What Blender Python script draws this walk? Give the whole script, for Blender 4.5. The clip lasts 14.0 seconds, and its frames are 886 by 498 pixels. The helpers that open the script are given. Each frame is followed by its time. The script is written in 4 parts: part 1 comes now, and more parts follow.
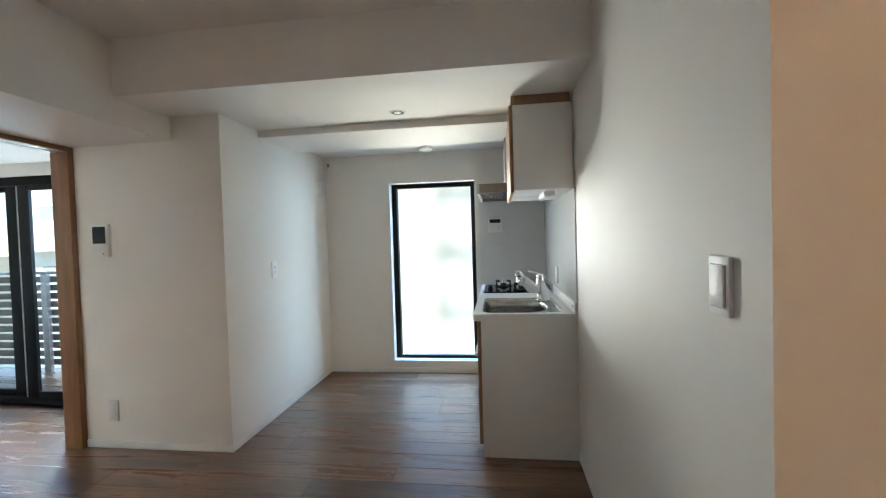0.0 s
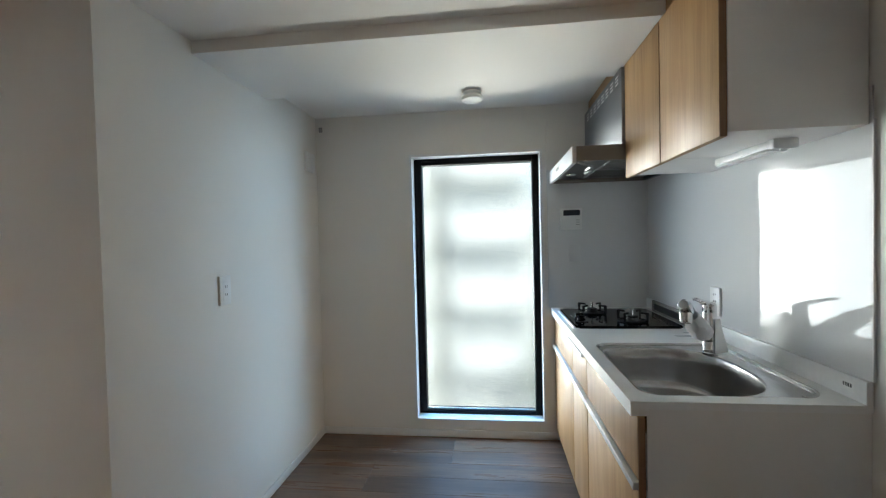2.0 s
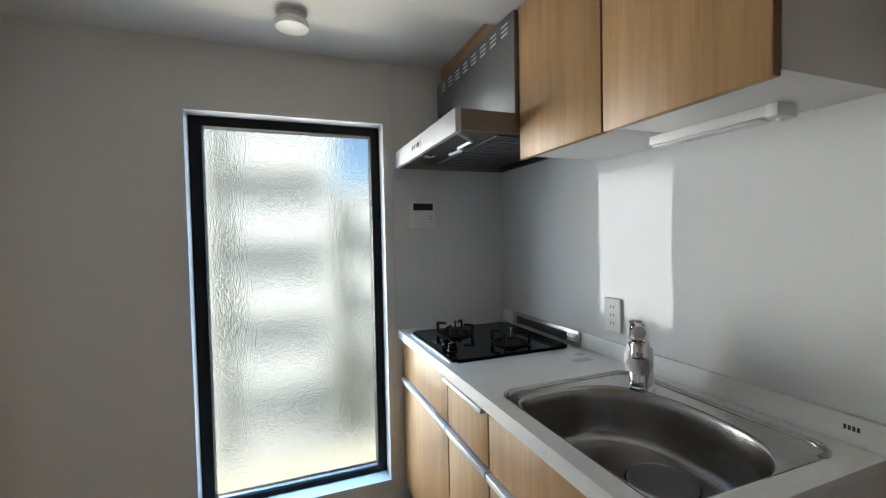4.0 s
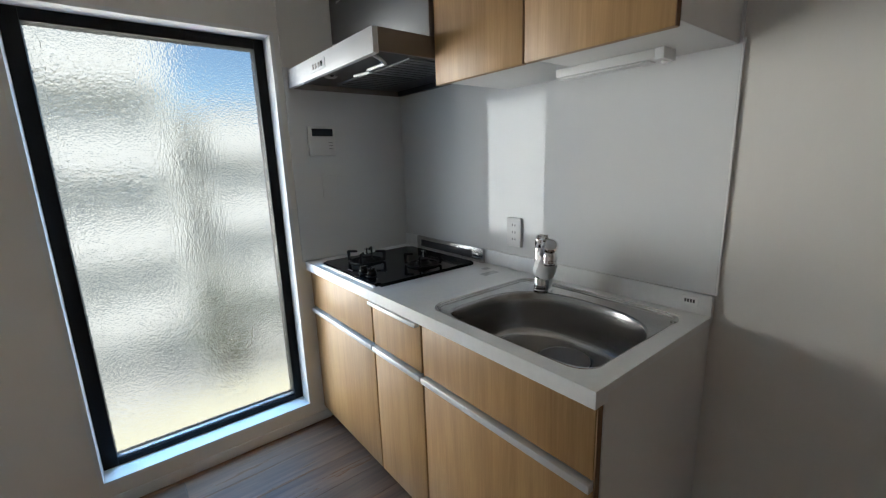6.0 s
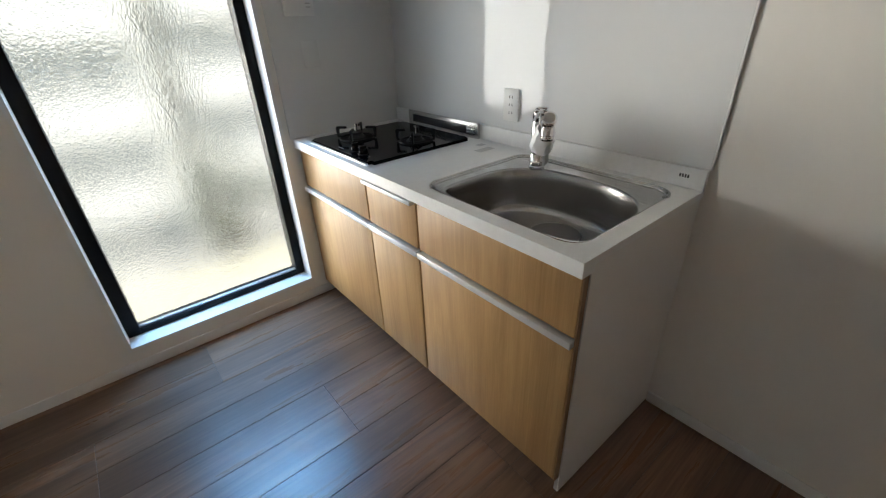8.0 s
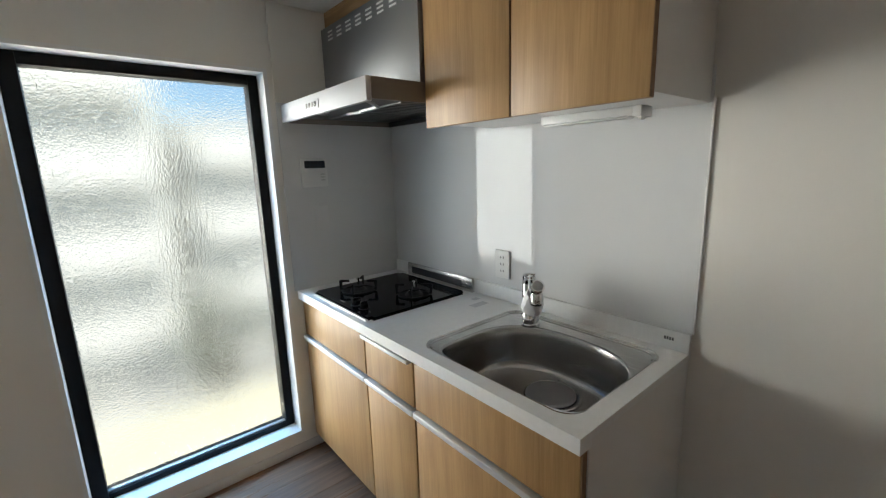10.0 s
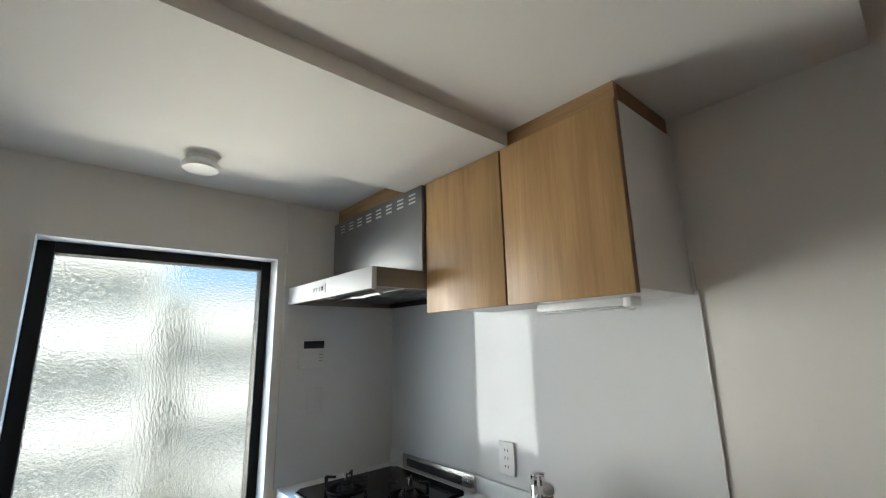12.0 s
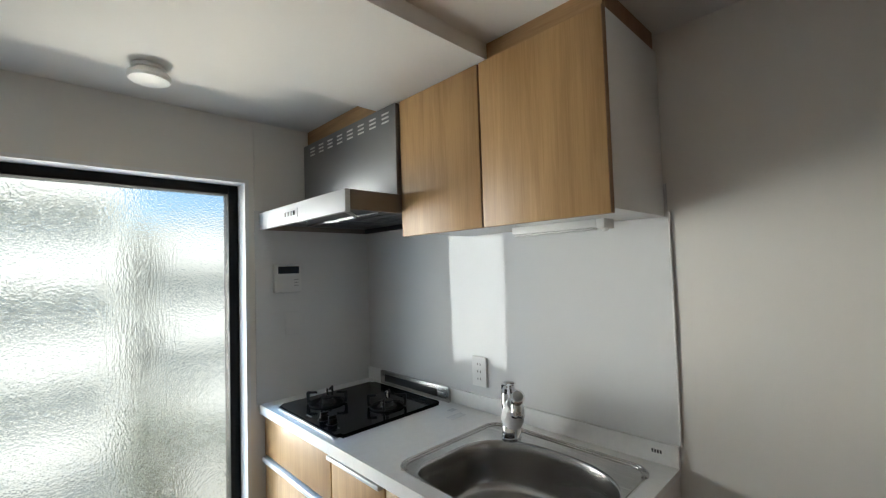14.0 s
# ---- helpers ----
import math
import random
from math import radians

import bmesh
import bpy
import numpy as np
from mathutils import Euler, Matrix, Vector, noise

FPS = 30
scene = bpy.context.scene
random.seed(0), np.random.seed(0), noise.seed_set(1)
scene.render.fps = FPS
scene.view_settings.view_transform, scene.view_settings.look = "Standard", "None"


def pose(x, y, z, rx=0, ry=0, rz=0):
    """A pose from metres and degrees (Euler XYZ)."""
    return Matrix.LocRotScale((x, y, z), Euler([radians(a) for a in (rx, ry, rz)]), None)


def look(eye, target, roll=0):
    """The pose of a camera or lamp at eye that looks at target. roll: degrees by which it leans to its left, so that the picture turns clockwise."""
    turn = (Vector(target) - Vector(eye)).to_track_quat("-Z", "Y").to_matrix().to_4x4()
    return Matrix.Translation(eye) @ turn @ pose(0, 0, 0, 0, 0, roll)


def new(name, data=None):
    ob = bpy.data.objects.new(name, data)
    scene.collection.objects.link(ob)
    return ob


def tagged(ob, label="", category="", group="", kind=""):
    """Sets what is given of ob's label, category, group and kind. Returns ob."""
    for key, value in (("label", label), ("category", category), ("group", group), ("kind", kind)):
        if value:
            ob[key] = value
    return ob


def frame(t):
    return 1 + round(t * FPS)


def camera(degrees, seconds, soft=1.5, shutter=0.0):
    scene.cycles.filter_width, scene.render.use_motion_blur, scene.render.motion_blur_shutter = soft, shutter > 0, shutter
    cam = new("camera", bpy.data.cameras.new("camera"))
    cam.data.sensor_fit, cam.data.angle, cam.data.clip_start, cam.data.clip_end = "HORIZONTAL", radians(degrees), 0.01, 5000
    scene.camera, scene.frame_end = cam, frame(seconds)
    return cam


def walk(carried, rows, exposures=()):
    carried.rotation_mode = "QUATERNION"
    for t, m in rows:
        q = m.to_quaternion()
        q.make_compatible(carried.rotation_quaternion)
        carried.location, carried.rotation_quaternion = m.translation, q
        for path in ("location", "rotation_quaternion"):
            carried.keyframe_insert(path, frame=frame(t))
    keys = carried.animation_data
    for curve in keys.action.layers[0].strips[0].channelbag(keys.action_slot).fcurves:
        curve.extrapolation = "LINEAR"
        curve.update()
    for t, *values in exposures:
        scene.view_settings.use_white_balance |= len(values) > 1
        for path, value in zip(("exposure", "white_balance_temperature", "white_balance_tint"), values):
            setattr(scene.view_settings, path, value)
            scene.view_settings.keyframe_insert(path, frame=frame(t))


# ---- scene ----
cam = camera(93.2, 14.0, soft=1.2)
PATH = [
    (0, (-0.022, -0.327, 1.304), (-0.281, 1.656, 1.251), -1.7),
    (0.5, (-0.17, -0.002, 1.318), (-0.469, 1.975, 1.257), -1.5),
    (1, (-0.347, 0.303, 1.326), (-0.667, 2.276, 1.27), -1.5),
    (1.5, (-0.469, 0.635, 1.319), (-0.771, 2.611, 1.26), -1.5),
    (2, (-0.539, 0.944, 1.302), (-0.771, 2.93, 1.255), -1.4),
    (2.5, (-0.626, 1.233, 1.33), (-0.662, 3.232, 1.282), -1.4),
    (3, (-0.659, 1.457, 1.311), (-0.469, 3.448, 1.266), -1.4),
    (3.5, (-0.665, 1.613, 1.286), (-0.181, 3.554, 1.248), -1.4),
    (3.7, (-0.671, 1.657, 1.297), (-0.089, 3.57, 1.253), -1.3),
    (5.8, (-0.868, 1.715, 1.315), (0.346, 3.267, 0.971), -1.8),
    (6, (-0.868, 1.716, 1.311), (0.345, 3.249, 0.889), -1.9),
    (6.5, (-0.87, 1.72, 1.306), (0.311, 3.195, 0.652), -2.2),
    (7, (-0.862, 1.718, 1.294), (0.255, 3.122, 0.41), -2.3),
    (7.2, (-0.866, 1.722, 1.294), (0.227, 3.086, 0.322), -2.4),
    (9.3, (-0.876, 1.717, 1.365), (0.295, 3.142, 0.591), -2.5),
    (9.5, (-0.879, 1.712, 1.376), (0.325, 3.163, 0.71), -2.0),
    (10, (-0.888, 1.698, 1.422), (0.372, 3.201, 1.033), -1.8),
    (10.5, (-0.896, 1.693, 1.432), (0.398, 3.216, 1.337), -1.5),
    (11, (-0.894, 1.69, 1.449), (0.399, 3.207, 1.611), -1.3),
    (11.5, (-0.901, 1.687, 1.46), (0.382, 3.18, 1.812), -1.3),
    (12, (-0.902, 1.688, 1.457), (0.376, 3.167, 1.88), -1.3),
    (12.5, (-0.902, 1.691, 1.453), (0.384, 3.174, 1.837), -1.4),
    (13, (-0.898, 1.701, 1.452), (0.403, 3.197, 1.717), -1.6),
    (13.5, (-0.902, 1.713, 1.446), (0.427, 3.199, 1.609), -1.6),
    (14, (-0.894, 1.706, 1.44), (0.497, 3.14, 1.524), -1.8),
]
EXPOSURES = [(0.0, 1.9, 5950, 2), (0.5, 1.85, 5850, 3), (1.0, 1.75, 5900, 3), (1.5, 1.6, 5900, 5), (2.0, 1.3, 5800, 2), (3.0, 1.1, 6100, 6),
             (6.0, 0.82, 6050, 7), (7.0, 1.05, 6350, 8), (9.5, 1.2, 6450, 7), (10.5, 0.9, 6150, 5), (12.5, 1.2, 6150, 5), (14.0, 1.15, 6150, 5)]
walk(cam, [(t, look(eye, target, roll)) for t, eye, target, roll in PATH], EXPOSURES)

# ---- daylight ----
world = bpy.data.worlds.new("sky")
scene.world = world
world.use_nodes = True
sky = world.node_tree.nodes.new("ShaderNodeTexSky")
sky.sky_type, sky.sun_disc = "NISHITA", False
sky.sun_elevation, sky.sun_rotation = radians(42), radians(155)
sky.air_density, sky.dust_density, sky.ozone_density = 1.0, 0.1, 3.0
world.node_tree.nodes["Background"].inputs["Strength"].default_value = 0.07
world.node_tree.links.new(sky.outputs["Color"], world.node_tree.nodes["Background"].inputs["Color"])
sun = new("sun", bpy.data.lights.new("sun", "SUN"))
sun.data.energy, sun.data.angle, sun.data.color = 2.2, radians(0.5), (1.0, 0.95, 0.87)
sun.matrix_world = look((3.1, -6.7, 6.7), (0, 0, 0))


def skylight(name, eye, target, wide, high, watts, colour, spread=180):
    """Daylight from the open sky and sunlit surroundings, falling in at a window."""
    lamp = new(name, bpy.data.lights.new(name, "AREA"))
    lamp.data.shape, lamp.data.size, lamp.data.size_y = "RECTANGLE", wide, high
    lamp.data.energy, lamp.data.color, lamp.data.spread = watts, colour, radians(spread)
    lamp.matrix_world = look(eye, target)


skylight("kitchen_window_daylight", (6.0, 7.8, 0.9), (-0.7, 3.6, 1.0), 4.6, 3.2, 180, (0.60, 0.80, 1.0))
skylight("kitchen_window_daylight", (-4.9, 9.0, 0.7), (-0.6, 3.6, 1.0), 4.8, 3.8, 200, (0.98, 0.97, 0.96))
skylight("kitchen_window_sunlit_daylight", (-3.4, 9.4, 0.7), (-0.6, 3.6, 1.1), 1.4, 3.8, 90, (1.0, 0.91, 0.78))
skylight("street_reflected_daylight", (-0.63, 11.5, -6.7), (-0.63, 3.2, 1.1), 5.0, 1.8, 265, (1.0, 0.91, 0.76))
skylight("kitchen_window_skylight", (-0.63, 5.4, 4.7), (-0.63, 3.5, 0.4), 3.4, 1.7, 220, (0.24, 0.54, 1.0))
skylight("balcony_window_daylight", (-4.4, 4.8, 1.9), (-1.9, 0.2, 0.9), 1.8, 1.6, 74, (0.82, 0.91, 1.0), 80)

# ---- materials ----
def nodes_of(name):
    m = bpy.data.materials.new(name)
    m.use_nodes = True
    nt = m.node_tree
    return m, nt, nt.nodes["Principled BSDF"]


def put(nt, kind, **values):
    n = nt.nodes.new(kind)
    for key, value in values.items():
        if key in n.inputs:
            n.inputs[key].default_value = value
    return n


def ramp(nt, fac, stops):
    r = nt.nodes.new("ShaderNodeValToRGB")
    while len(r.color_ramp.elements) < len(stops):
        r.color_ramp.elements.new(0.5)
    for e, (p, c) in zip(r.color_ramp.elements, stops):
        e.position, e.color = p, (*c, 1)
    nt.links.new(fac, r.inputs["Fac"])
    return r.outputs["Color"]


def coords(nt, scale=(1, 1, 1), shifted=False):
    tc = nt.nodes.new("ShaderNodeTexCoord")
    mp = nt.nodes.new("ShaderNodeMapping")
    mp.inputs["Scale"].default_value = scale
    nt.links.new(tc.outputs["Object"], mp.inputs["Vector"])
    if shifted:
        info = nt.nodes.new("ShaderNodeObjectInfo")
        mul = nt.nodes.new("ShaderNodeMath")
        mul.operation = "MULTIPLY"
        mul.inputs[1].default_value = 37.0
        nt.links.new(info.outputs["Random"], mul.inputs[0])
        nt.links.new(mul.outputs[0], mp.inputs["Location"])
    return mp.outputs["Vector"]


def bump(nt, bsdf, height, strength, distance):
    b = put(nt, "ShaderNodeBump", Strength=strength, Distance=distance)
    nt.links.new(height, b.inputs["Height"])
    nt.links.new(b.outputs["Normal"], bsdf.inputs["Normal"])


def plain(name, colour, rough, metal=0.0, vary=0.06, scale=6.0, relief=0.0, relief_scale=300.0, coat=0.0):
    """Paint, plastic or metal, with a broad tint and fine relief."""
    m, nt, b = nodes_of(name)
    n = put(nt, "ShaderNodeTexNoise", Scale=scale, Detail=5.0, Roughness=0.6)
    nt.links.new(coords(nt), n.inputs["Vector"])
    lo, hi = [c * (1 - vary) for c in colour], [min(1, c * (1 + vary)) for c in colour]
    nt.links.new(ramp(nt, n.outputs["Fac"], [(0.3, lo), (0.7, hi)]), b.inputs["Base Color"])
    r = put(nt, "ShaderNodeMapRange")
    r.inputs["To Min"].default_value, r.inputs["To Max"].default_value = rough * 0.85, min(1, rough * 1.15)
    nt.links.new(n.outputs["Fac"], r.inputs["Value"])
    nt.links.new(r.outputs["Result"], b.inputs["Roughness"])
    b.inputs["Metallic"].default_value = metal
    b.inputs["Coat Weight"].default_value = coat
    if relief:
        f = put(nt, "ShaderNodeTexNoise", Scale=relief_scale, Detail=3.0)
        nt.links.new(coords(nt), f.inputs["Vector"])
        bump(nt, b, f.outputs["Fac"], relief, 0.001)
    return m


def wallpaper(name, colour):
    """Woven vinyl wallpaper: fine upright threads over a soft mottling."""
    m, nt, b = nodes_of(name)
    broad = put(nt, "ShaderNodeTexNoise", Scale=1.7, Detail=4.0)
    nt.links.new(coords(nt), broad.inputs["Vector"])
    nt.links.new(ramp(nt, broad.outputs["Fac"], [(0.3, [c * 0.97 for c in colour]), (0.7, colour)]), b.inputs["Base Color"])
    thread = put(nt, "ShaderNodeTexNoise", Scale=1.0, Detail=4.0, Roughness=0.7)
    nt.links.new(coords(nt, (420, 420, 90)), thread.inputs["Vector"])
    grain = put(nt, "ShaderNodeTexNoise", Scale=160.0, Detail=3.0)
    nt.links.new(coords(nt), grain.inputs["Vector"])
    add = nt.nodes.new("ShaderNodeMath")
    nt.links.new(thread.outputs["Fac"], add.inputs[0])
    nt.links.new(grain.outputs["Fac"], add.inputs[1])
    bump(nt, b, add.outputs[0], 0.22, 0.0012)
    b.inputs["Roughness"].default_value = 0.62
    b.inputs["Specular IOR Level"].default_value = 0.3
    return m


def wood(name, light, dark, along, rough, shifted=False, figure=1.0, coat=0.0, pores=0.3, broad=16.0):
    """Straight-grained wood: long fibres, darker streaks and pores along one axis."""
    m, nt, b = nodes_of(name)
    fine = [260.0, 260.0, 260.0]
    fine[along] = 5.0
    wide = [broad, broad, broad]
    wide[along] = broad * 0.07
    streak = put(nt, "ShaderNodeTexNoise", Scale=1.0, Detail=6.0, Roughness=0.65, Distortion=0.9)
    nt.links.new(coords(nt, wide, shifted), streak.inputs["Vector"])
    pore = put(nt, "ShaderNodeTexNoise", Scale=1.0, Detail=4.0, Roughness=0.7)
    nt.links.new(coords(nt, fine, shifted), pore.inputs["Vector"])
    mix = nt.nodes.new("ShaderNodeMath")
    mix.operation = "MULTIPLY_ADD"
    mix.inputs[1].default_value = pores
    nt.links.new(pore.outputs["Fac"], mix.inputs[0])
    nt.links.new(streak.outputs["Fac"], mix.inputs[2])
    wavy = [broad * 5.5] * 3
    wavy[along] = broad * 0.22
    grain = put(nt, "ShaderNodeTexNoise", Scale=1.0, Detail=3.0, Roughness=0.6, Distortion=1.6)
    nt.links.new(coords(nt, wavy, shifted), grain.inputs["Vector"])
    both = nt.nodes.new("ShaderNodeMath")
    both.operation = "MULTIPLY_ADD"
    both.inputs[1].default_value = 0.42
    centred = nt.nodes.new("ShaderNodeMath")
    centred.operation = "SUBTRACT"
    centred.inputs[1].default_value = 0.5
    nt.links.new(grain.outputs["Fac"], centred.inputs[0])
    nt.links.new(centred.outputs[0], both.inputs[0])
    nt.links.new(mix.outputs[0], both.inputs[2])
    mid = [(a + c) / 2 for a, c in zip(light, dark)]
    col = ramp(nt, both.outputs[0], [(0.5 + pores / 2 - 0.22 * figure, dark), (0.48 + pores / 2, mid), (0.5 + pores / 2 + 0.14 * figure, light)])
    if shifted:
        info = nt.nodes.new("ShaderNodeObjectInfo")
        hsv = put(nt, "ShaderNodeHueSaturation")
        mr = put(nt, "ShaderNodeMapRange")
        mr.inputs["To Min"].default_value, mr.inputs["To Max"].default_value = 0.72, 1.28
        nt.links.new(info.outputs["Random"], mr.inputs["Value"])
        nt.links.new(mr.outputs["Result"], hsv.inputs["Value"])
        nt.links.new(col, hsv.inputs["Color"])
        col = hsv.outputs["Color"]
    nt.links.new(col, b.inputs["Base Color"])
    rr = put(nt, "ShaderNodeMapRange")
    rr.inputs["To Min"].default_value, rr.inputs["To Max"].default_value = rough * 1.15, rough * 0.85
    nt.links.new(streak.outputs["Fac"], rr.inputs["Value"])
    nt.links.new(rr.outputs["Result"], b.inputs["Roughness"])
    b.inputs["Coat Weight"].default_value = coat
    bump(nt, b, pore.outputs["Fac"], 0.12, 0.0008)
    return m


def brushed(name, colour, rough, along):
    """Brushed metal with hairlines along one axis."""
    m, nt, b = nodes_of(name)
    k = [500.0, 500.0, 500.0]
    k[along] = 4.0
    n = put(nt, "ShaderNodeTexNoise", Scale=1.0, Detail=3.0)
    nt.links.new(coords(nt, k), n.inputs["Vector"])
    r = put(nt, "ShaderNodeMapRange")
    r.inputs["To Min"].default_value, r.inputs["To Max"].default_value = rough * 0.75, rough * 1.3
    nt.links.new(n.outputs["Fac"], r.inputs["Value"])
    nt.links.new(r.outputs["Result"], b.inputs["Roughness"])
    nt.links.new(ramp(nt, n.outputs["Fac"], [(0.3, [c * 0.93 for c in colour]), (0.7, colour)]), b.inputs["Base Color"])
    b.inputs["Metallic"].default_value = 1.0
    bump(nt, b, n.outputs["Fac"], 0.012, 0.0004)
    return m


def frosted_glass():
    """Patterned obscured glass, rippled on its inner face."""
    m, nt, b = nodes_of("frosted_glass")
    b.inputs["Base Color"].default_value = (0.99, 0.98, 0.94, 1)
    b.inputs["Transmission Weight"].default_value = 1.0
    b.inputs["Roughness"].default_value = 0.115
    b.inputs["IOR"].default_value = 1.3
    n = put(nt, "ShaderNodeTexNoise", Scale=1.0, Detail=0.6, Roughness=0.5)
    nt.links.new(coords(nt, (175, 175, 165)), n.inputs["Vector"])
    bump(nt, b, n.outputs["Fac"], 0.40, 0.0033)
    return m


def clear_glass():
    m, nt, b = nodes_of("clear_glass")
    b.inputs["Base Color"].default_value = (0.95, 0.98, 0.98, 1)
    b.inputs["Transmission Weight"].default_value = 1.0
    b.inputs["Roughness"].default_value = 0.0
    b.inputs["IOR"].default_value = 1.02
    return m


def glowing(name, colour, strength):
    m, nt, b = nodes_of(name)
    b.inputs["Emission Color"].default_value = (*colour, 1)
    b.inputs["Emission Strength"].default_value = strength
    return m


M_WALL = wallpaper("white_wallpaper", (0.80, 0.77, 0.715))
M_CEIL = wallpaper("ceiling_paper", (0.82, 0.80, 0.765))
M_TRIM = plain("white_trim", (0.78, 0.775, 0.76), 0.4, vary=0.02)
M_FLOOR = wood("floor_wood", (0.208, 0.110, 0.062), (0.080, 0.039, 0.022), 0, 0.28, shifted=True, figure=1.0, pores=0.10, broad=10.0, coat=0.75)
M_FLOOR.node_tree.nodes["Principled BSDF"].inputs["Coat Roughness"].default_value = 0.25
M_JOINT = plain("floor_joint", (0.045, 0.03, 0.022), 0.6)
M_OAK = wood("light_oak", (0.475, 0.292, 0.122), (0.345, 0.196, 0.074), 2, 0.42, figure=1.0, pores=0.36, broad=14.0)
M_OAKH = wood("light_oak_level", (0.44, 0.27, 0.125), (0.29, 0.165, 0.07), 1, 0.45)
M_EDGE = wood("oak_edge", (0.30, 0.17, 0.09), (0.20, 0.11, 0.055), 2, 0.5)
M_JAMB = wood("door_jamb_wood", (0.26, 0.122, 0.050), (0.18, 0.082, 0.032), 2, 0.5)
M_BODY = plain("white_melamine", (0.78, 0.765, 0.735), 0.38, vary=0.02, relief=0.05, relief_scale=500)
M_TOP = plain("white_worktop", (0.80, 0.80, 0.79), 0.30, vary=0.03, scale=40)
M_PANEL = plain("glossy_kitchen_panel", (0.73, 0.732, 0.725), 0.03, vary=0.015, scale=2, relief=0.10, relief_scale=13)
M_PANEL.node_tree.nodes["Principled BSDF"].inputs["Specular IOR Level"].default_value = 0.5
M_PLASTIC = plain("white_plastic", (0.80, 0.80, 0.78), 0.35, vary=0.02)
M_GREYP = plain("grey_plastic", (0.30, 0.29, 0.28), 0.4)
M_TAPE = plain("clear_tape", (0.77, 0.775, 0.78), 0.12, vary=0.06, scale=90)
M_LID = plain("drain_lid_grey", (0.30, 0.295, 0.29), 0.33, metal=0.85)
M_RECESS_SHADE = plain("lamp_recess_shade", (0.03, 0.03, 0.029), 0.4)
M_BLACKP = plain("black_plastic", (0.012, 0.012, 0.014), 0.25)
M_SASH = plain("black_aluminium", (0.004, 0.004, 0.0045), 0.45, vary=0.15, scale=30)
M_SASH.node_tree.nodes["Principled BSDF"].inputs["Specular IOR Level"].default_value = 0.2
M_ALU = brushed("handle_aluminium", (0.80, 0.81, 0.82), 0.28, 1)
M_PULL = plain("satin_aluminium", (0.74, 0.745, 0.75), 0.38, metal=0.35, vary=0.02)
M_BOWL = plain("satin_steel_bowl", (0.43, 0.42, 0.41), 0.25, metal=1.0, vary=0.01, scale=3)
M_STEEL = brushed("stainless_steel", (0.60, 0.59, 0.575), 0.25, 1)
M_DUCT = brushed("grey_hood_steel", (0.30, 0.30, 0.305), 0.42, 1)
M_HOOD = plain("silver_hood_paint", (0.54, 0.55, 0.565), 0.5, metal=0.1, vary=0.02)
M_HOODSIDE = plain("hood_side_dark", (0.22, 0.19, 0.165), 0.4, metal=0.4, vary=0.03)
M_HOODIN = plain("hood_dark_inside", (0.045, 0.045, 0.047), 0.35, metal=0.4)
M_FILTER = plain("hood_filter", (0.16, 0.16, 0.165), 0.4, metal=0.6, relief=0.6, relief_scale=120)
M_CHROME = plain("chrome", (0.78, 0.78, 0.79), 0.06, metal=1.0, vary=0.01)
M_HOB = plain("black_hob_glass", (0.004, 0.004, 0.005), 0.08, vary=0.2)
M_HOB.node_tree.nodes["Principled BSDF"].inputs["Specular IOR Level"].default_value = 0.16
M_IRON = plain("black_enamel", (0.005, 0.005, 0.006), 0.5)
M_IRON.node_tree.nodes["Principled BSDF"].inputs["Specular IOR Level"].default_value = 0.25
M_BURNER = plain("burner_alloy", (0.035, 0.035, 0.036), 0.45, metal=0.5)
M_KICK = plain("kick_grey", (0.42, 0.42, 0.43), 0.35, metal=0.3)
M_WRAP = plain("white_plastic_film", (0.90, 0.90, 0.90), 0.42, vary=0.02, relief=0.5, relief_scale=60)
M_WRAP.node_tree.nodes["Principled BSDF"].inputs["Transmission Weight"].default_value = 0.12
M_PRINT = plain("dark_print", (0.06, 0.06, 0.06), 0.6)
M_SCREEN = plain("dark_screen", (0.02, 0.025, 0.035), 0.1)
M_SCREEN.node_tree.nodes["Principled BSDF"].inputs["Specular IOR Level"].default_value = 0.2
M_FROST = frosted_glass()
M_GLASS = clear_glass()
M_CONC = plain("balcony_concrete", (0.55, 0.55, 0.54), 0.8, vary=0.1, relief=0.3, relief_scale=60)
M_LOUVRE = plain("louvre_grey", (0.10, 0.105, 0.115), 0.45, vary=0.05)
M_RAILPOST = plain("rail_post_grey", (0.28, 0.29, 0.31), 0.45)
M_FACADE = plain("facade_render", (0.76, 0.755, 0.70), 0.85, vary=0.08, scale=1.5, relief=0.3, relief_scale=20)
M_PARAPET = plain("white_parapet", (0.84, 0.82, 0.77), 0.6, vary=0.04, scale=2)
M_FARWIN = plain("far_window_glass", (0.40, 0.41, 0.39), 0.12)
M_GROUND = plain("street_ground", (0.30, 0.27, 0.19), 0.9, vary=0.35, scale=0.4)
M_CREAM = plain("cream_render", (0.80, 0.73, 0.53), 0.85, vary=0.08, scale=1.0, relief=0.3, relief_scale=20)
M_BARK = plain("tree_bark", (0.12, 0.085, 0.06), 0.9, vary=0.3, scale=10)
M_LEAF = plain("hedge_leaf", (0.09, 0.12, 0.045), 0.6, vary=0.4, scale=8)
M_LAMP = glowing("warm_lamp", (1.0, 0.62, 0.33), 12.0)


# ---- building blocks ----
def matrix_of(ob):
    return ob.matrix_basis.copy() if ob.parent is None else matrix_of(ob.parent) @ ob.matrix_parent_inverse @ ob.matrix_basis


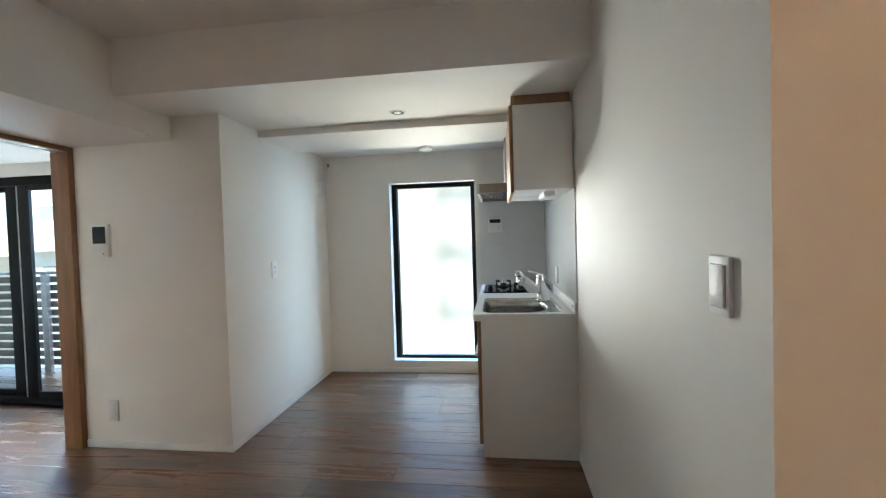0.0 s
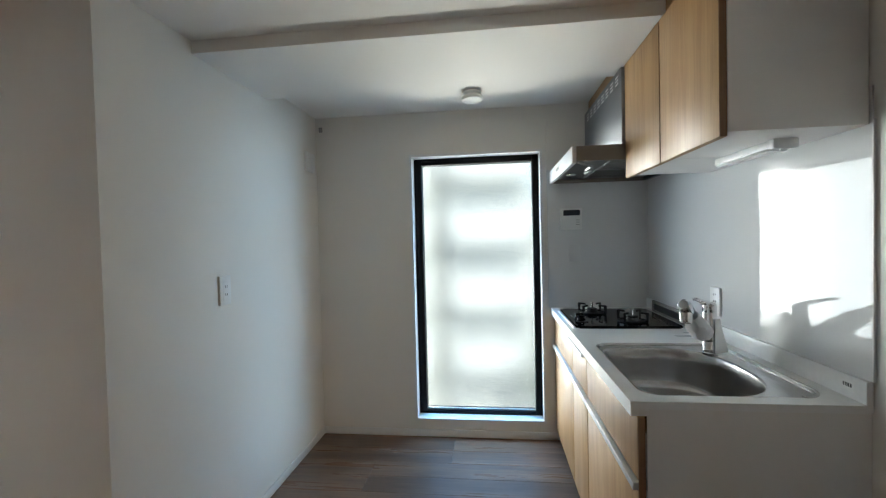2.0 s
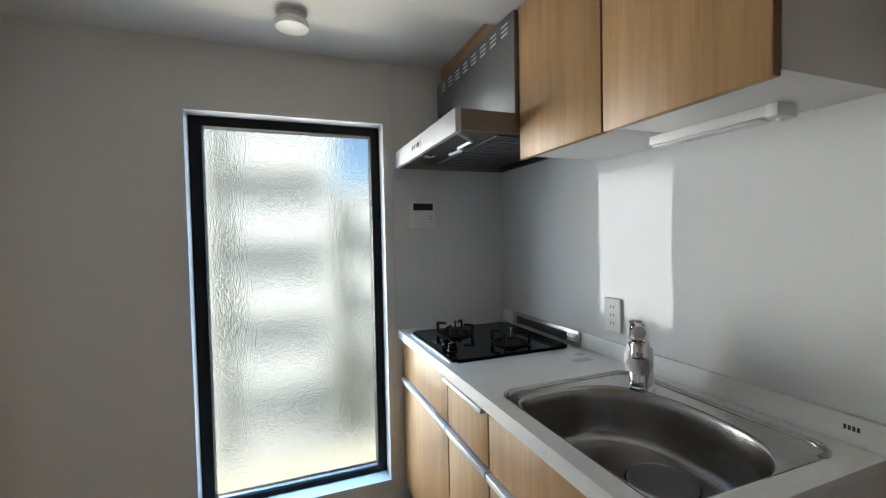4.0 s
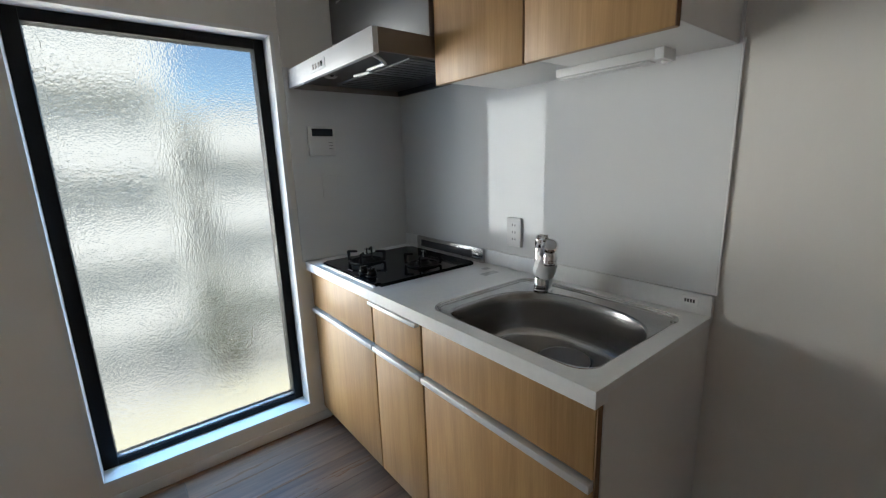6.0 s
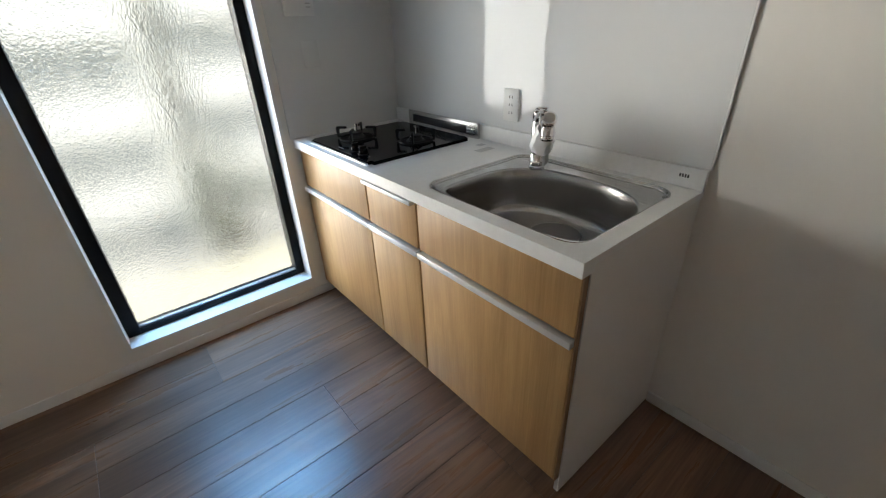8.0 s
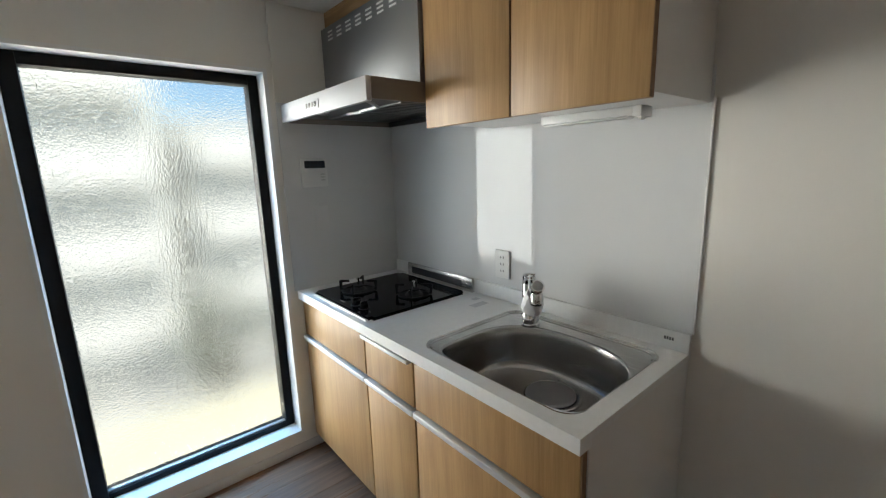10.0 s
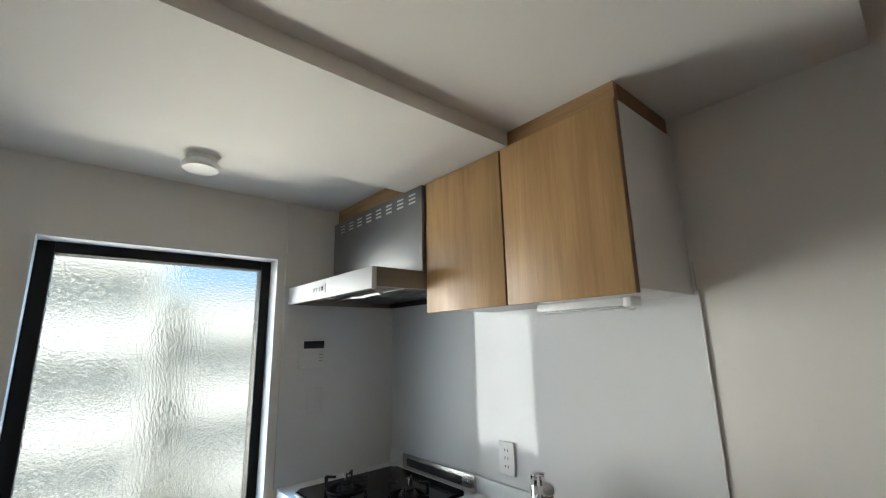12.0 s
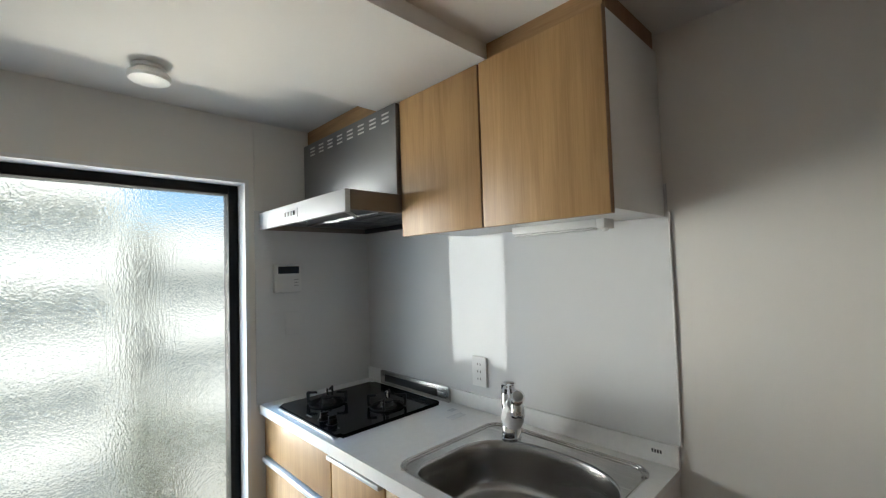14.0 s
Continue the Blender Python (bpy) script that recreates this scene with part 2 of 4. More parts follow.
def mesh_object(name, bm, material):
    me = bpy.data.meshes.new(name)
    bmesh.ops.recalc_face_normals(bm, faces=bm.faces[:])
    bm.to_mesh(me)
    bm.free()
    me.materials.append(material)
    me.shade_smooth()
    me.set_sharp_from_angle(angle=radians(32))
    return new(name, me)


def part(name, bm, material, parent, label=""):
    ob = mesh_object(name, bm, material)
    ob.parent = parent
    ob.matrix_parent_inverse = matrix_of(parent).inverted()
    return tagged(ob, label)


def thing(name, at, label, category, group=""):
    """An Empty at a thing's base, to carry its parts."""
    ob = new(name)
    ob.empty_display_size = 0.05
    ob.matrix_basis = pose(*at)
    return tagged(ob, label, category, group)


def structure(name, bm, material, label, category):
    return tagged(mesh_object(name, bm, material), label, category, kind="structure")


def box(x0, y0, z0, x1, y1, z1, bevel=0.0, bm=None, segments=2):
    one = bmesh.new()
    bmesh.ops.create_cube(one, size=1.0)
    for v in one.verts:
        v.co = ((x0 + x1) / 2 + v.co.x * (x1 - x0), (y0 + y1) / 2 + v.co.y * (y1 - y0), (z0 + z1) / 2 + v.co.z * (z1 - z0))
    if bevel:
        bmesh.ops.bevel(one, geom=one.edges[:], offset=bevel, segments=segments, affect="EDGES", profile=0.5)
    return merge(bm, one)


def merge(bm, one):
    if bm is None:
        return one
    me = bpy.data.meshes.new("tmp")
    one.to_mesh(me)
    one.free()
    bm.from_mesh(me)
    bpy.data.meshes.remove(me)
    return bm


def turned(profile, at, axis=(0, 0, 1), seg=28, bm=None):
    """A lathe shape: profile rows of (radius, height) along the axis from a point."""
    one = bmesh.new()
    q = Vector((0, 0, 1)).rotation_difference(Vector(axis))
    rings = []
    for r, h in profile:
        ring = []
        for k in range(seg):
            a = 2 * math.pi * k / seg
            ring.append(one.verts.new(Vector(at) + q @ Vector((r * math.cos(a), r * math.sin(a), h))))
        rings.append(ring)
    for a, b in zip(rings, rings[1:]):
        for k in range(seg):
            one.faces.new((a[k], a[(k + 1) % seg], b[(k + 1) % seg], b[k]))
    one.faces.new(rings[0][::-1])
    one.faces.new(rings[-1])
    return merge(bm, one)


def rod(p, q, r, seg=16, bm=None, r2=None):
    d = Vector(q) - Vector(p)
    return turned([(r, 0), (r if r2 is None else r2, d.length)], p, d.normalized(), seg, bm)


def tube(points, r, seg=10, bm=None):
    """A bent wire or pipe through the points."""
    one = bmesh.new()
    pts = [Vector(p) for p in points]
    rings, up = [], Vector((0.13, 0.21, 0.97)).normalized()
    for i, p in enumerate(pts):
        d = (pts[min(i + 1, len(pts) - 1)] - pts[max(i - 1, 0)]).normalized()
        u = d.cross(up).normalized()
        w = d.cross(u).normalized()
        rings.append([one.verts.new(p + r * (u * math.cos(2 * math.pi * k / seg) + w * math.sin(2 * math.pi * k / seg))) for k in range(seg)])
    for a, b in zip(rings, rings[1:]):
        for k in range(seg):
            one.faces.new((a[k], a[(k + 1) % seg], b[(k + 1) % seg], b[k]))
    one.faces.new(rings[0][::-1])
    one.faces.new(rings[-1])
    return merge(bm, one)


# ---- plan ----
EAST, NORTH, WEST_K = 0.42, 3.66, -1.70      # inner faces of the kitchen
PILLAR, DROP, HALL = 2.07, 1.68, 0.416       # faces across the room
LIVING_W, BEAM_W = -2.738, -2.03
CEIL_K, CEIL_L, CEIL_N, BEAM_K, BEAM_L = 2.107, 2.412, 2.130, 2.057, 1.960
SOUTH = -3.0
WX0, WX1, WZ0, WZ1 = -1.054, -0.222, 0.112, 1.847   # kitchen window opening
ROOM2_N, ROOM2_W = 2.66, -6.2

# ---- walls, ceilings ----
b = box(-1.86, NORTH, -0.1, WX0 - 0.011, NORTH + 0.17, 2.6)
box(WX1 + 0.009, NORTH, -0.1, 0.56, NORTH + 0.17, 2.6, bm=b)
box(WX0 - 0.011, NORTH, -0.1, WX1 + 0.009, NORTH + 0.17, WZ0 - 0.007, bm=b)
box(WX0 - 0.011, NORTH, WZ1 + 0.009, WX1 + 0.009, NORTH + 0.17, 2.6, bm=b)
wall_north = structure("wall_north", b, M_WALL, "white textured wallpaper wall round the tall frosted window", "wall")
structure("wall_east", box(EAST, HALL + 0.12, -0.1, 0.56, NORTH, 2.6), M_WALL, "white textured wallpaper wall behind the kitchen counter", "wall")
structure("wall_hall_north", box(EAST, HALL, -0.1, 3.0, HALL + 0.12, 2.6), M_WALL, "white hallway wall glowing warm in lamplight", "wall")
structure("wall_kitchen_west", box(-1.82, PILLAR + 0.12, -0.1, WEST_K, NORTH, CEIL_N), M_WALL, "white wallpaper side wall of the kitchen, bluish in daylight", "wall")
structure("wall_pillar", box(LIVING_W, PILLAR, -0.1, WEST_K, PILLAR + 0.12, CEIL_K), M_WALL, "white wallpaper wall holding the intercom beside the doorway", "wall")
b = box(-2.87, SOUTH, -0.1, LIVING_W, 0.30, 2.6)
box(-2.87, 0.30, 1.958, LIVING_W, PILLAR, 2.6, bm=b)
box(-2.87, PILLAR, -0.1, LIVING_W, ROOM2_N, 2.6, bm=b)
structure("wall_west", b, M_WALL, "white wallpaper wall with a wide wood-framed doorway", "wall")
structure("wall_south", box(-2.87, SOUTH - 0.15, -0.1, 3.0, SOUTH, 2.6), M_WALL, "plain white wall closing the living room", "wall")
structure("wall_living_east", box(EAST, SOUTH, -0.1, 0.56, -2.5, 2.6), M_WALL, "plain white living room wall", "wall")
structure("wall_hall_south", box(0.56, -2.62, -0.1, 3.0, -2.5, 2.6), M_WALL, "plain white hallway wall", "wall")
structure("wall_hall_end", box(3.0, SOUTH, -0.1, 3.12, HALL + 0.12, 2.6), M_WALL, "plain white wall at the end of the hallway", "wall")
structure("ceiling", box(-2.87, SOUTH, CEIL_L, 3.0, DROP, CEIL_L + 0.12), M_CEIL, "white papered living room ceiling", "ceiling")
b = box(BEAM_W, DROP, CEIL_K, EAST, 3.03, CEIL_L + 0.12)
box(BEAM_W, 3.03, CEIL_N, EAST, NORTH, CEIL_L + 0.12, bm=b)
structure("ceiling_kitchen", b, M_CEIL, "lowered white kitchen ceiling", "ceiling")
structure("beam_living", box(LIVING_W, SOUTH, BEAM_L, BEAM_W, PILLAR, CEIL_L), M_CEIL, "boxed white beam above the doorway", "beam")
structure("beam_kitchen", box(WEST_K, 2.49, BEAM_K, EAST, 3.04, CEIL_K + 0.002), M_CEIL, "shallow white ceiling beam across the kitchen", "beam")

# room beyond the doorway
b = box(ROOM2_W, ROOM2_N, -0.1, -5.35, ROOM2_N + 0.14, 2.6)
box(-3.25, ROOM2_N, -0.1, -2.71, ROOM2_N + 0.14, 2.6, bm=b)
box(-5.35, ROOM2_N, 1.915, -3.25, ROOM2_N + 0.14, 2.6, bm=b)
box(-5.35, ROOM2_N, -0.1, -3.25, ROOM2_N + 0.14, 0.0, bm=b)
structure("wall_room_north", b, M_WALL, "white wall round the black sliding balcony window", "wall")
structure("wall_room_west", box(ROOM2_W - 0.14, -1.2, -0.1, ROOM2_W, ROOM2_N + 0.14, 2.6), M_WALL, "plain white wall of the next room", "wall")
structure("wall_room_south", box(ROOM2_W, -1.34, -0.1, -2.87, -1.2, 2.6), M_WALL, "plain white wall of the next room", "wall")
structure("ceiling_room", box(ROOM2_W, -1.2, 2.02, -2.87, ROOM2_N, 2.6), M_CEIL, "white ceiling of the next room", "ceiling")


def skirting(name, x0, y0, x1, y1):
    return structure(name, box(x0, y0, 0.0, x1, y1, 0.048, 0.0015), M_TRIM, "low white baseboard along the wall", "baseboard")


skirting("baseboard_north", WEST_K + 0.007, NORTH - 0.007, -0.12, NORTH)
skirting("baseboard_west", WEST_K, PILLAR, WEST_K + 0.007, NORTH)
skirting("baseboard_pillar", LIVING_W + 0.002, PILLAR - 0.007, WEST_K + 0.007, PILLAR)
skirting("baseboard_east", EAST - 0.007, HALL, EAST, 2.12)
skirting("baseboard_hall", EAST, HALL - 0.007, 3.0, HALL)

# ---- door lining of the next room ----
lining = tagged(mesh_object("door_frame_1", box(-2.855, 2.03, 0.0, -2.728, PILLAR, 1.957, 0.002), M_JAMB), "brown wooden door lining with sliding tracks", "door frame", kind="structure")
part("head", box(-2.855, 0.30, 1.928, -2.728, 2.03, 1.957, 0.002), M_JAMB, lining)
part("side_post", box(-2.855, 0.30, 0.0, -2.728, 0.335, 1.928, 0.002), M_JAMB, lining)
for x in (-2.845, -2.775):
    part("track", box(x, 0.34, 1.921, x + 0.042, 2.028, 1.929, 0.001), M_ALU, lining, "grey metal sliding door track")

# ---- kitchen window ----
window_1 = thing("window_1", (-0.63, NORTH, WZ0), "tall frosted glass window in a black aluminium frame", "window")
window_1["kind"] = "structure"
FY = NORTH + 0.085
b = box(WX0 - 0.012, NORTH - 0.004, WZ0 - 0.008, WX0 + 0.003, FY + 0.05, WZ1 + 0.010)
part("reveal_trim", b, M_TRIM, window_1)
part("reveal_trim", box(WX1 - 0.006, NORTH - 0.004, WZ0 - 0.008, WX1 + 0.010, FY + 0.05, WZ1 + 0.010), M_TRIM, window_1)
part("reveal_trim", box(WX0 + 0.003, NORTH - 0.004, WZ1 - 0.005, WX1 - 0.006, FY + 0.05, WZ1 + 0.010), M_TRIM, window_1)
part("window_sill", box(WX0 + 0.003, NORTH - 0.004, WZ0 - 0.008, WX1 - 0.006, FY + 0.05, WZ0 + 0.006), M_TRIM, window_1, "white window sill ledge")
fx0, fx1, fz0, fz1 = WX0 + 0.003, WX1 - 0.006, WZ0 + 0.006, WZ1 - 0.005
fr = part("window_frame", box(fx0, FY, fz0, fx0 + 0.05, FY + 0.07, fz1, 0.002), M_SASH, window_1, "black aluminium frame")
part("frame_bar", box(fx1 - 0.042, FY, fz0, fx1, FY + 0.07, fz1, 0.002), M_SASH, fr)
part("frame_bar", box(fx0 + 0.05, FY, fz1 - 0.042, fx1 - 0.042, FY + 0.07, fz1, 0.002), M_SASH, fr)
part("frame_bar", box(fx0 + 0.05, FY, fz0, fx1 - 0.042, FY + 0.07, fz0 + 0.026, 0.002), M_SASH, fr)
part("glazing_bead", box(fx0 + 0.05, FY + 0.012, fz0 + 0.026, fx1 - 0.042, FY + 0.03, fz0 + 0.034, 0.001), M_ALU, fr, "thin grey glazing bead")
pane = part("pane", box(fx0 + 0.046, FY + 0.03, fz0 + 0.022, fx1 - 0.038, FY + 0.035, fz1 - 0.038), M_FROST, window_1, "rippled frosted glass pane")
pane.visible_shadow = False

# ---- balcony window of the next room ----
window_2 = thing("window_2", (-4.3, ROOM2_N + 0.06, 0.0), "black sliding balcony window with clear glass", "window")
window_2["kind"] = "structure"
y0, y1 = ROOM2_N + 0.02, ROOM2_N + 0.10
part("head_rail", box(-5.35, y0, 1.845, -3.25, y1, 1.915, 0.003), M_SASH, window_2)
part("sill_rail", box(-5.35, y0, 0.0, -3.25, y1, 0.06, 0.003), M_SASH, window_2)
part("jamb", box(-5.35, y0, 0.06, -5.30, y1, 1.845, 0.003), M_SASH, window_2)
part("jamb", box(-3.30, y0, 0.06, -3.25, y1, 1.845, 0.003), M_SASH, window_2)
for left, right, y, sl, sr in ((-5.30, -3.99, y0 + 0.045, 0.05, 0.155), (-3.97, -3.30, y0 + 0.008, 0.097, 0.05)):
    s = part("sash", box(left, y, 0.062, left + sl, y + 0.028, 1.843, 0.002), M_SASH, window_2)
    part("stile", box(right - sr, y, 0.062, right, y + 0.028, 1.843, 0.002), M_SASH, s)
    part("rail", box(left + sl, y, 0.062, right - sr, y + 0.028, 0.115, 0.002), M_SASH, s)
    part("rail", box(left + sl, y, 1.80, right - sr, y + 0.028, 1.843, 0.002), M_SASH, s)
    g = part("pane", box(left + sl - 0.005, y + 0.011, 0.11, right - sr + 0.005, y + 0.016, 1.805), M_GLASS, s)
    g.visible_shadow = False
part("seal_strip", box(-3.984, y0 + 0.002, 0.07, -3.976, y0 + 0.008, 1.84), M_ALU, window_2, "thin bright metal strip")

# ---- balcony and outdoors ----
balcony = structure("balcony_floor", box(-6.3, ROOM2_N + 0.14, -0.25, -1.86, 3.83, -0.03), M_CONC, "pale concrete balcony floor", "balcony")
rail = thing("balcony_railing", (-4.3, 3.5, -0.03), "dark grey louvred balcony railing with bright gaps", "railing")
for x in (-6.1, -4.81, -3.5, -2.2):
    p = part("post", box(x, 3.49, -0.03, x + 0.075, 3.53, 1.045, 0.003), M_RAILPOST, rail)
    part("foot_plate", box(x - 0.05, 3.44, -0.03, x + 0.125, 3.57, -0.018, 0.003), M_RAILPOST, p)
part("top_rail", box(-6.2, 3.485, 1.045, -1.9, 3.535, 1.075, 0.004), M_RAILPOST, rail)
for i in range(11):
    z = 0.075 + i * 0.088
    b = box(-6.2, 3.53, z, -1.9, 3.545, z + 0.066, 0.002)
    part("slat", b, M_LOUVRE, rail)

structure("ground", box(-900, -900, -9.2, 900, 900, -9.0), M_GROUND, "pale dry ground far below", "ground")


def apartment(name, x0, x1, y, storeys, shift, label, roof):
    """A neighbouring block with white balcony parapets, window doors and a parapet roof."""
    house = thing(name, ((x0 + x1) / 2, y, -9.0), label, "building")
    part("wall", box(x0, y, -9.0, x1, y + 8, roof), M_FACADE, house)
    part("roof", box(x0 - 0.15, y - 0.15, roof, x1 + 0.15, y + 8, roof + 0.25), M_PARAPET, house)
    for i in range(storeys):
        z = -7.1 + shift + 2.85 * i
        if z + 1.0 > roof:
            break
        bal = part("balcony", box(x0 + 0.25, y - 0.8, z - 0.62, x1 - 0.35, y, z - 0.45), M_PARAPET, house)
        part("parapet", box(x0 + 0.25, y - 0.8, z - 0.45, x1 - 0.35, y - 0.68, z + 0.78), M_PARAPET, bal, "sunlit white balcony parapet")
        for k in range(2):
            wx = x0 + 0.5 + k * (x1 - x0 - 1.0) / 2
            w = part("window", box(wx, y - 0.04, z - 0.4, wx + 1.25, y - 0.005, z + 1.5), M_RAILPOST, house)
            part("pane", box(wx + 0.06, y - 0.05, z - 0.34, wx + 1.19, y - 0.042, z + 1.44), M_FARWIN, w)


apartment("apartment_building", -2.6, 1.5, 20.0, 6, 0.25, "grey neighbouring apartment block with sunlit white balconies", 7.2)
apartment("apartment_building", 2.1, 6.4, 20.4, 5, 0.75, "lower grey apartment block with sunlit white balconies", 3.25)
apartment("apartment_building", -9.5, -3.2, 21.0, 6, 0.0, "wide pale apartment block seen beyond the balcony", 6.4)
apartment("apartment_building", -22.0, -11.0, 17.0, 6, 0.4, "pale apartment block standing beyond the balcony railing", 5.2)


garden_wall = tagged(mesh_object("garden_wall", box(-14, 15.0, -9.0, 14, 15.25, -5.3, 0.02), M_CREAM), "sunlit cream garden wall", "wall")
part("coping", box(-14.05, 14.95, -5.3, 14.05, 15.3, -5.18, 0.02), M_PARAPET, garden_wall)


def tree(x, y, base, height, spread, seed):
    """A broadleaf tree: tapered trunk, forked limbs and a loose crown of single leaves."""
    rnd = random.Random(seed)
    t = thing("tree", (x, y, base), "leafy green tree in front of the apartment blocks", "tree")
    fork = base + height * 0.42
    trunk = part("trunk", rod((x, y, base), (x + 0.1, y, fork), 0.16, 10, r2=0.10), M_BARK, t)
    ends = []
    for k in range(9):
        a = 2.4 * k
        e = Vector((x + spread * 0.55 * math.cos(a) * rnd.uniform(0.6, 1.1), y + spread * 0.55 * math.sin(a), fork + height * rnd.uniform(0.12, 0.45)))
        part("limb", rod((x + 0.1, y, fork - 0.1), e, 0.06, 7, r2=0.02), M_BARK, trunk)
        ends.append(e)
    b = bmesh.new()
    for k in range(380):
        c = rnd.choice(ends) + Vector((rnd.gauss(0, 0.34), rnd.gauss(0, 0.34), rnd.gauss(0.05, 0.30))) * spread * 0.55
        u = Vector((rnd.gauss(0, 1), rnd.gauss(0, 1), rnd.gauss(0, 1))).normalized()
        w = u.orthogonal().normalized()
        s1, s2 = rnd.uniform(0.07, 0.13), rnd.uniform(0.04, 0.06)
        b.faces.new([b.verts.new(c + u * s1), b.verts.new(c + w * s2), b.verts.new(c - u * s1), b.verts.new(c - w * s2)])
    part("crown", b, M_LEAF, t)


tree(1.75, 16.6, -9.0, 8.0, 1.7, 3)
tree(4.6, 16.9, -9.0, 6.2, 1.8, 5)

# ---- kitchen base units ----
FRONT = -0.155
units = ((2.128, 2.742, "wide sink base cabinet with light oak fronts"), (2.746, 3.060, "narrow base cabinet with light oak fronts"), (3.064, 3.654, "hob base cabinet with light oak fronts"))
for ya, yb, label in units:
    unit = thing("base_cabinet", ((FRONT + EAST) / 2, (ya + yb) / 2, 0.0), label, "cabinet", "kitchen base cabinets")
    top = 0.60 if ya < 2.5 else 0.80
    part("body", box(FRONT + 0.022, ya, 0.075, EAST - 0.012, yb, top), M_BODY, unit, "white melamine carcass")
    part("kick_board", box(-0.105, ya, 0.0, -0.09, yb, 0.075), M_KICK, unit, "grey kick board")
    door = part("door", box(FRONT, ya + 0.0025, 0.078, FRONT + 0.02, yb - 0.0025, 0.598, 0.0012), M_OAK, unit, "light oak veneer door")
    part("handle", box(FRONT - 0.014, ya + 0.002, 0.599, FRONT + 0.018, yb - 0.002, 0.620, 0.0025), M_PULL, door, "brushed aluminium grip rail")
    drawer = part("drawer_front", box(FRONT, ya + 0.0025, 0.628, FRONT + 0.02, yb - 0.0025, 0.8065, 0.0012), M_OAK, unit, "light oak veneer drawer front")
    # dark strips set in the gaps stand for the shade between fronts
    part("shadow_gap", box(FRONT + 0.012, ya + 0.002, 0.6205, FRONT + 0.0215, yb - 0.002, 0.6275), M_BLACKP, unit)
    part("side_gap_shade", box(FRONT + 0.006, yb - 0.0012, 0.08, FRONT + 0.0215, yb + 0.0048, 0.80), M_EDGE, unit, "brown strip standing for shade between fronts")
    if ya > 2.7 and yb < 3.1:
        part("handle", box(FRONT - 0.022, ya + 0.004, 0.790, FRONT - 0.001, yb - 0.004, 0.8045, 0.002), M_PULL, drawer, "slim white metal pull")
panel = tagged(mesh_object("end_panel", box(-0.131, 2.1245, 0.0, EAST - 0.002, 2.1275, 0.828), M_BODY), "white melamine end panel closing the counter", "panel")
part("edge_band", box(FRONT + 0.001, 2.1255, 0.078, FRONT + 0.0195, 2.1285, 0.80), M_EDGE, panel, "dark brown door edge")
part("kick_return", box(-0.131, 2.1283, 0.0, -0.106, 2.140, 0.075), M_KICK, panel)

# ---- worktop with sink ----
SX0, SX1, SY0, SY1 = -0.127, 0.352, 2.168, 2.738     # sink flange


def round_rect(x0, y0, x1, y1, r, n=8):
    out = []
    for cx, cy, a0 in ((x1 - r, y1 - r, 0), (x0 + r, y1 - r, 90), (x0 + r, y0 + r, 180), (x1 - r, y0 + r, 270)):
        for k in range(n + 1):
            a = radians(a0 + 90 * k / n)
            out.append((cx + r * math.cos(a), cy + r * math.sin(a)))
    return out


def bowl_ring(inset, z, n=72):
    """The sink bowl's outline: straight at the front, bowed at the back, drawn in by an inset."""
    ring = []
    for k in range(n):
        a = 2 * math.pi * k / n
        c, s = math.cos(a), math.sin(a)
        e = 0.34 if c < 0 else 0.70
        x = abs(c) ** e * (1 if c > 0 else -1)
        y = abs(s) ** (0.34 if (s > 0 and c < 0.2) or c < 0 else 0.8) * (1 if s > 0 else -1)
        px = 0.05 + x * ((0.173 if x < 0 else 0.232) - inset)
        py = 2.430 + y * ((0.2575 if y > 0 else 0.264) - inset)
        ring.append((px, py, z))
    return ring


def sheet_with_hole(outer, inner, z):
    bm = bmesh.new()
    edges = []
    for loop in (outer, inner):
        vs = [bm.verts.new((p[0], p[1], z)) for p in loop]
        edges += [bm.edges.new((vs[k], vs[(k + 1) % len(vs)])) for k in range(len(vs))]
    bmesh.ops.triangle_fill(bm, use_beauty=True, use_dissolve=False, edges=edges)
    return bm


b = sheet_with_hole([(-0.175, 2.120), (EAST - 0.001, 2.120), (EAST - 0.001, 3.658), (-0.175, 3.658)], round_rect(SX0, SY0, SX1, SY1, 0.06), 0.85)
r = bmesh.ops.extrude_face_region(b, geom=b.faces[:])
for v in r["geom"]:
    if isinstance(v, bmesh.types.BMVert):
        v.co.z -= 0.018
worktop = tagged(mesh_object("worktop", b, M_TOP), "matt white worktop with sink and hob cut-outs", "worktop")
part("front_apron", box(-0.175, 2.120, 0.810, -0.157, 3.658, 0.832), M_TOP, worktop)
part("side_edge", box(-0.157, 2.120, 0.810, -0.128, 2.1243, 0.832), M_TOP, worktop)
part("under_lip", box(-0.128, 2.1205, 0.8285, EAST - 0.002, 2.135, 0.832), M_TOP, worktop)
guard = part("upstand", box(EAST - 0.018, 2.120, 0.8505, EAST - 0.0005, 3.652, 0.911, 0.002), M_TOP, worktop, "white back upstand")
label_plate = part("maker_label", box(EAST - 0.0188, 2.155, 0.872, EAST - 0.0182, 2.200, 0.900), M_PLASTIC, guard)
for i in range(4):
    part("print_bar", box(EAST - 0.0194, 2.164 + i * 0.0075, 0.881, EAST - 0.0189, 2.169 + i * 0.0075, 0.891), M_PRINT, guard)

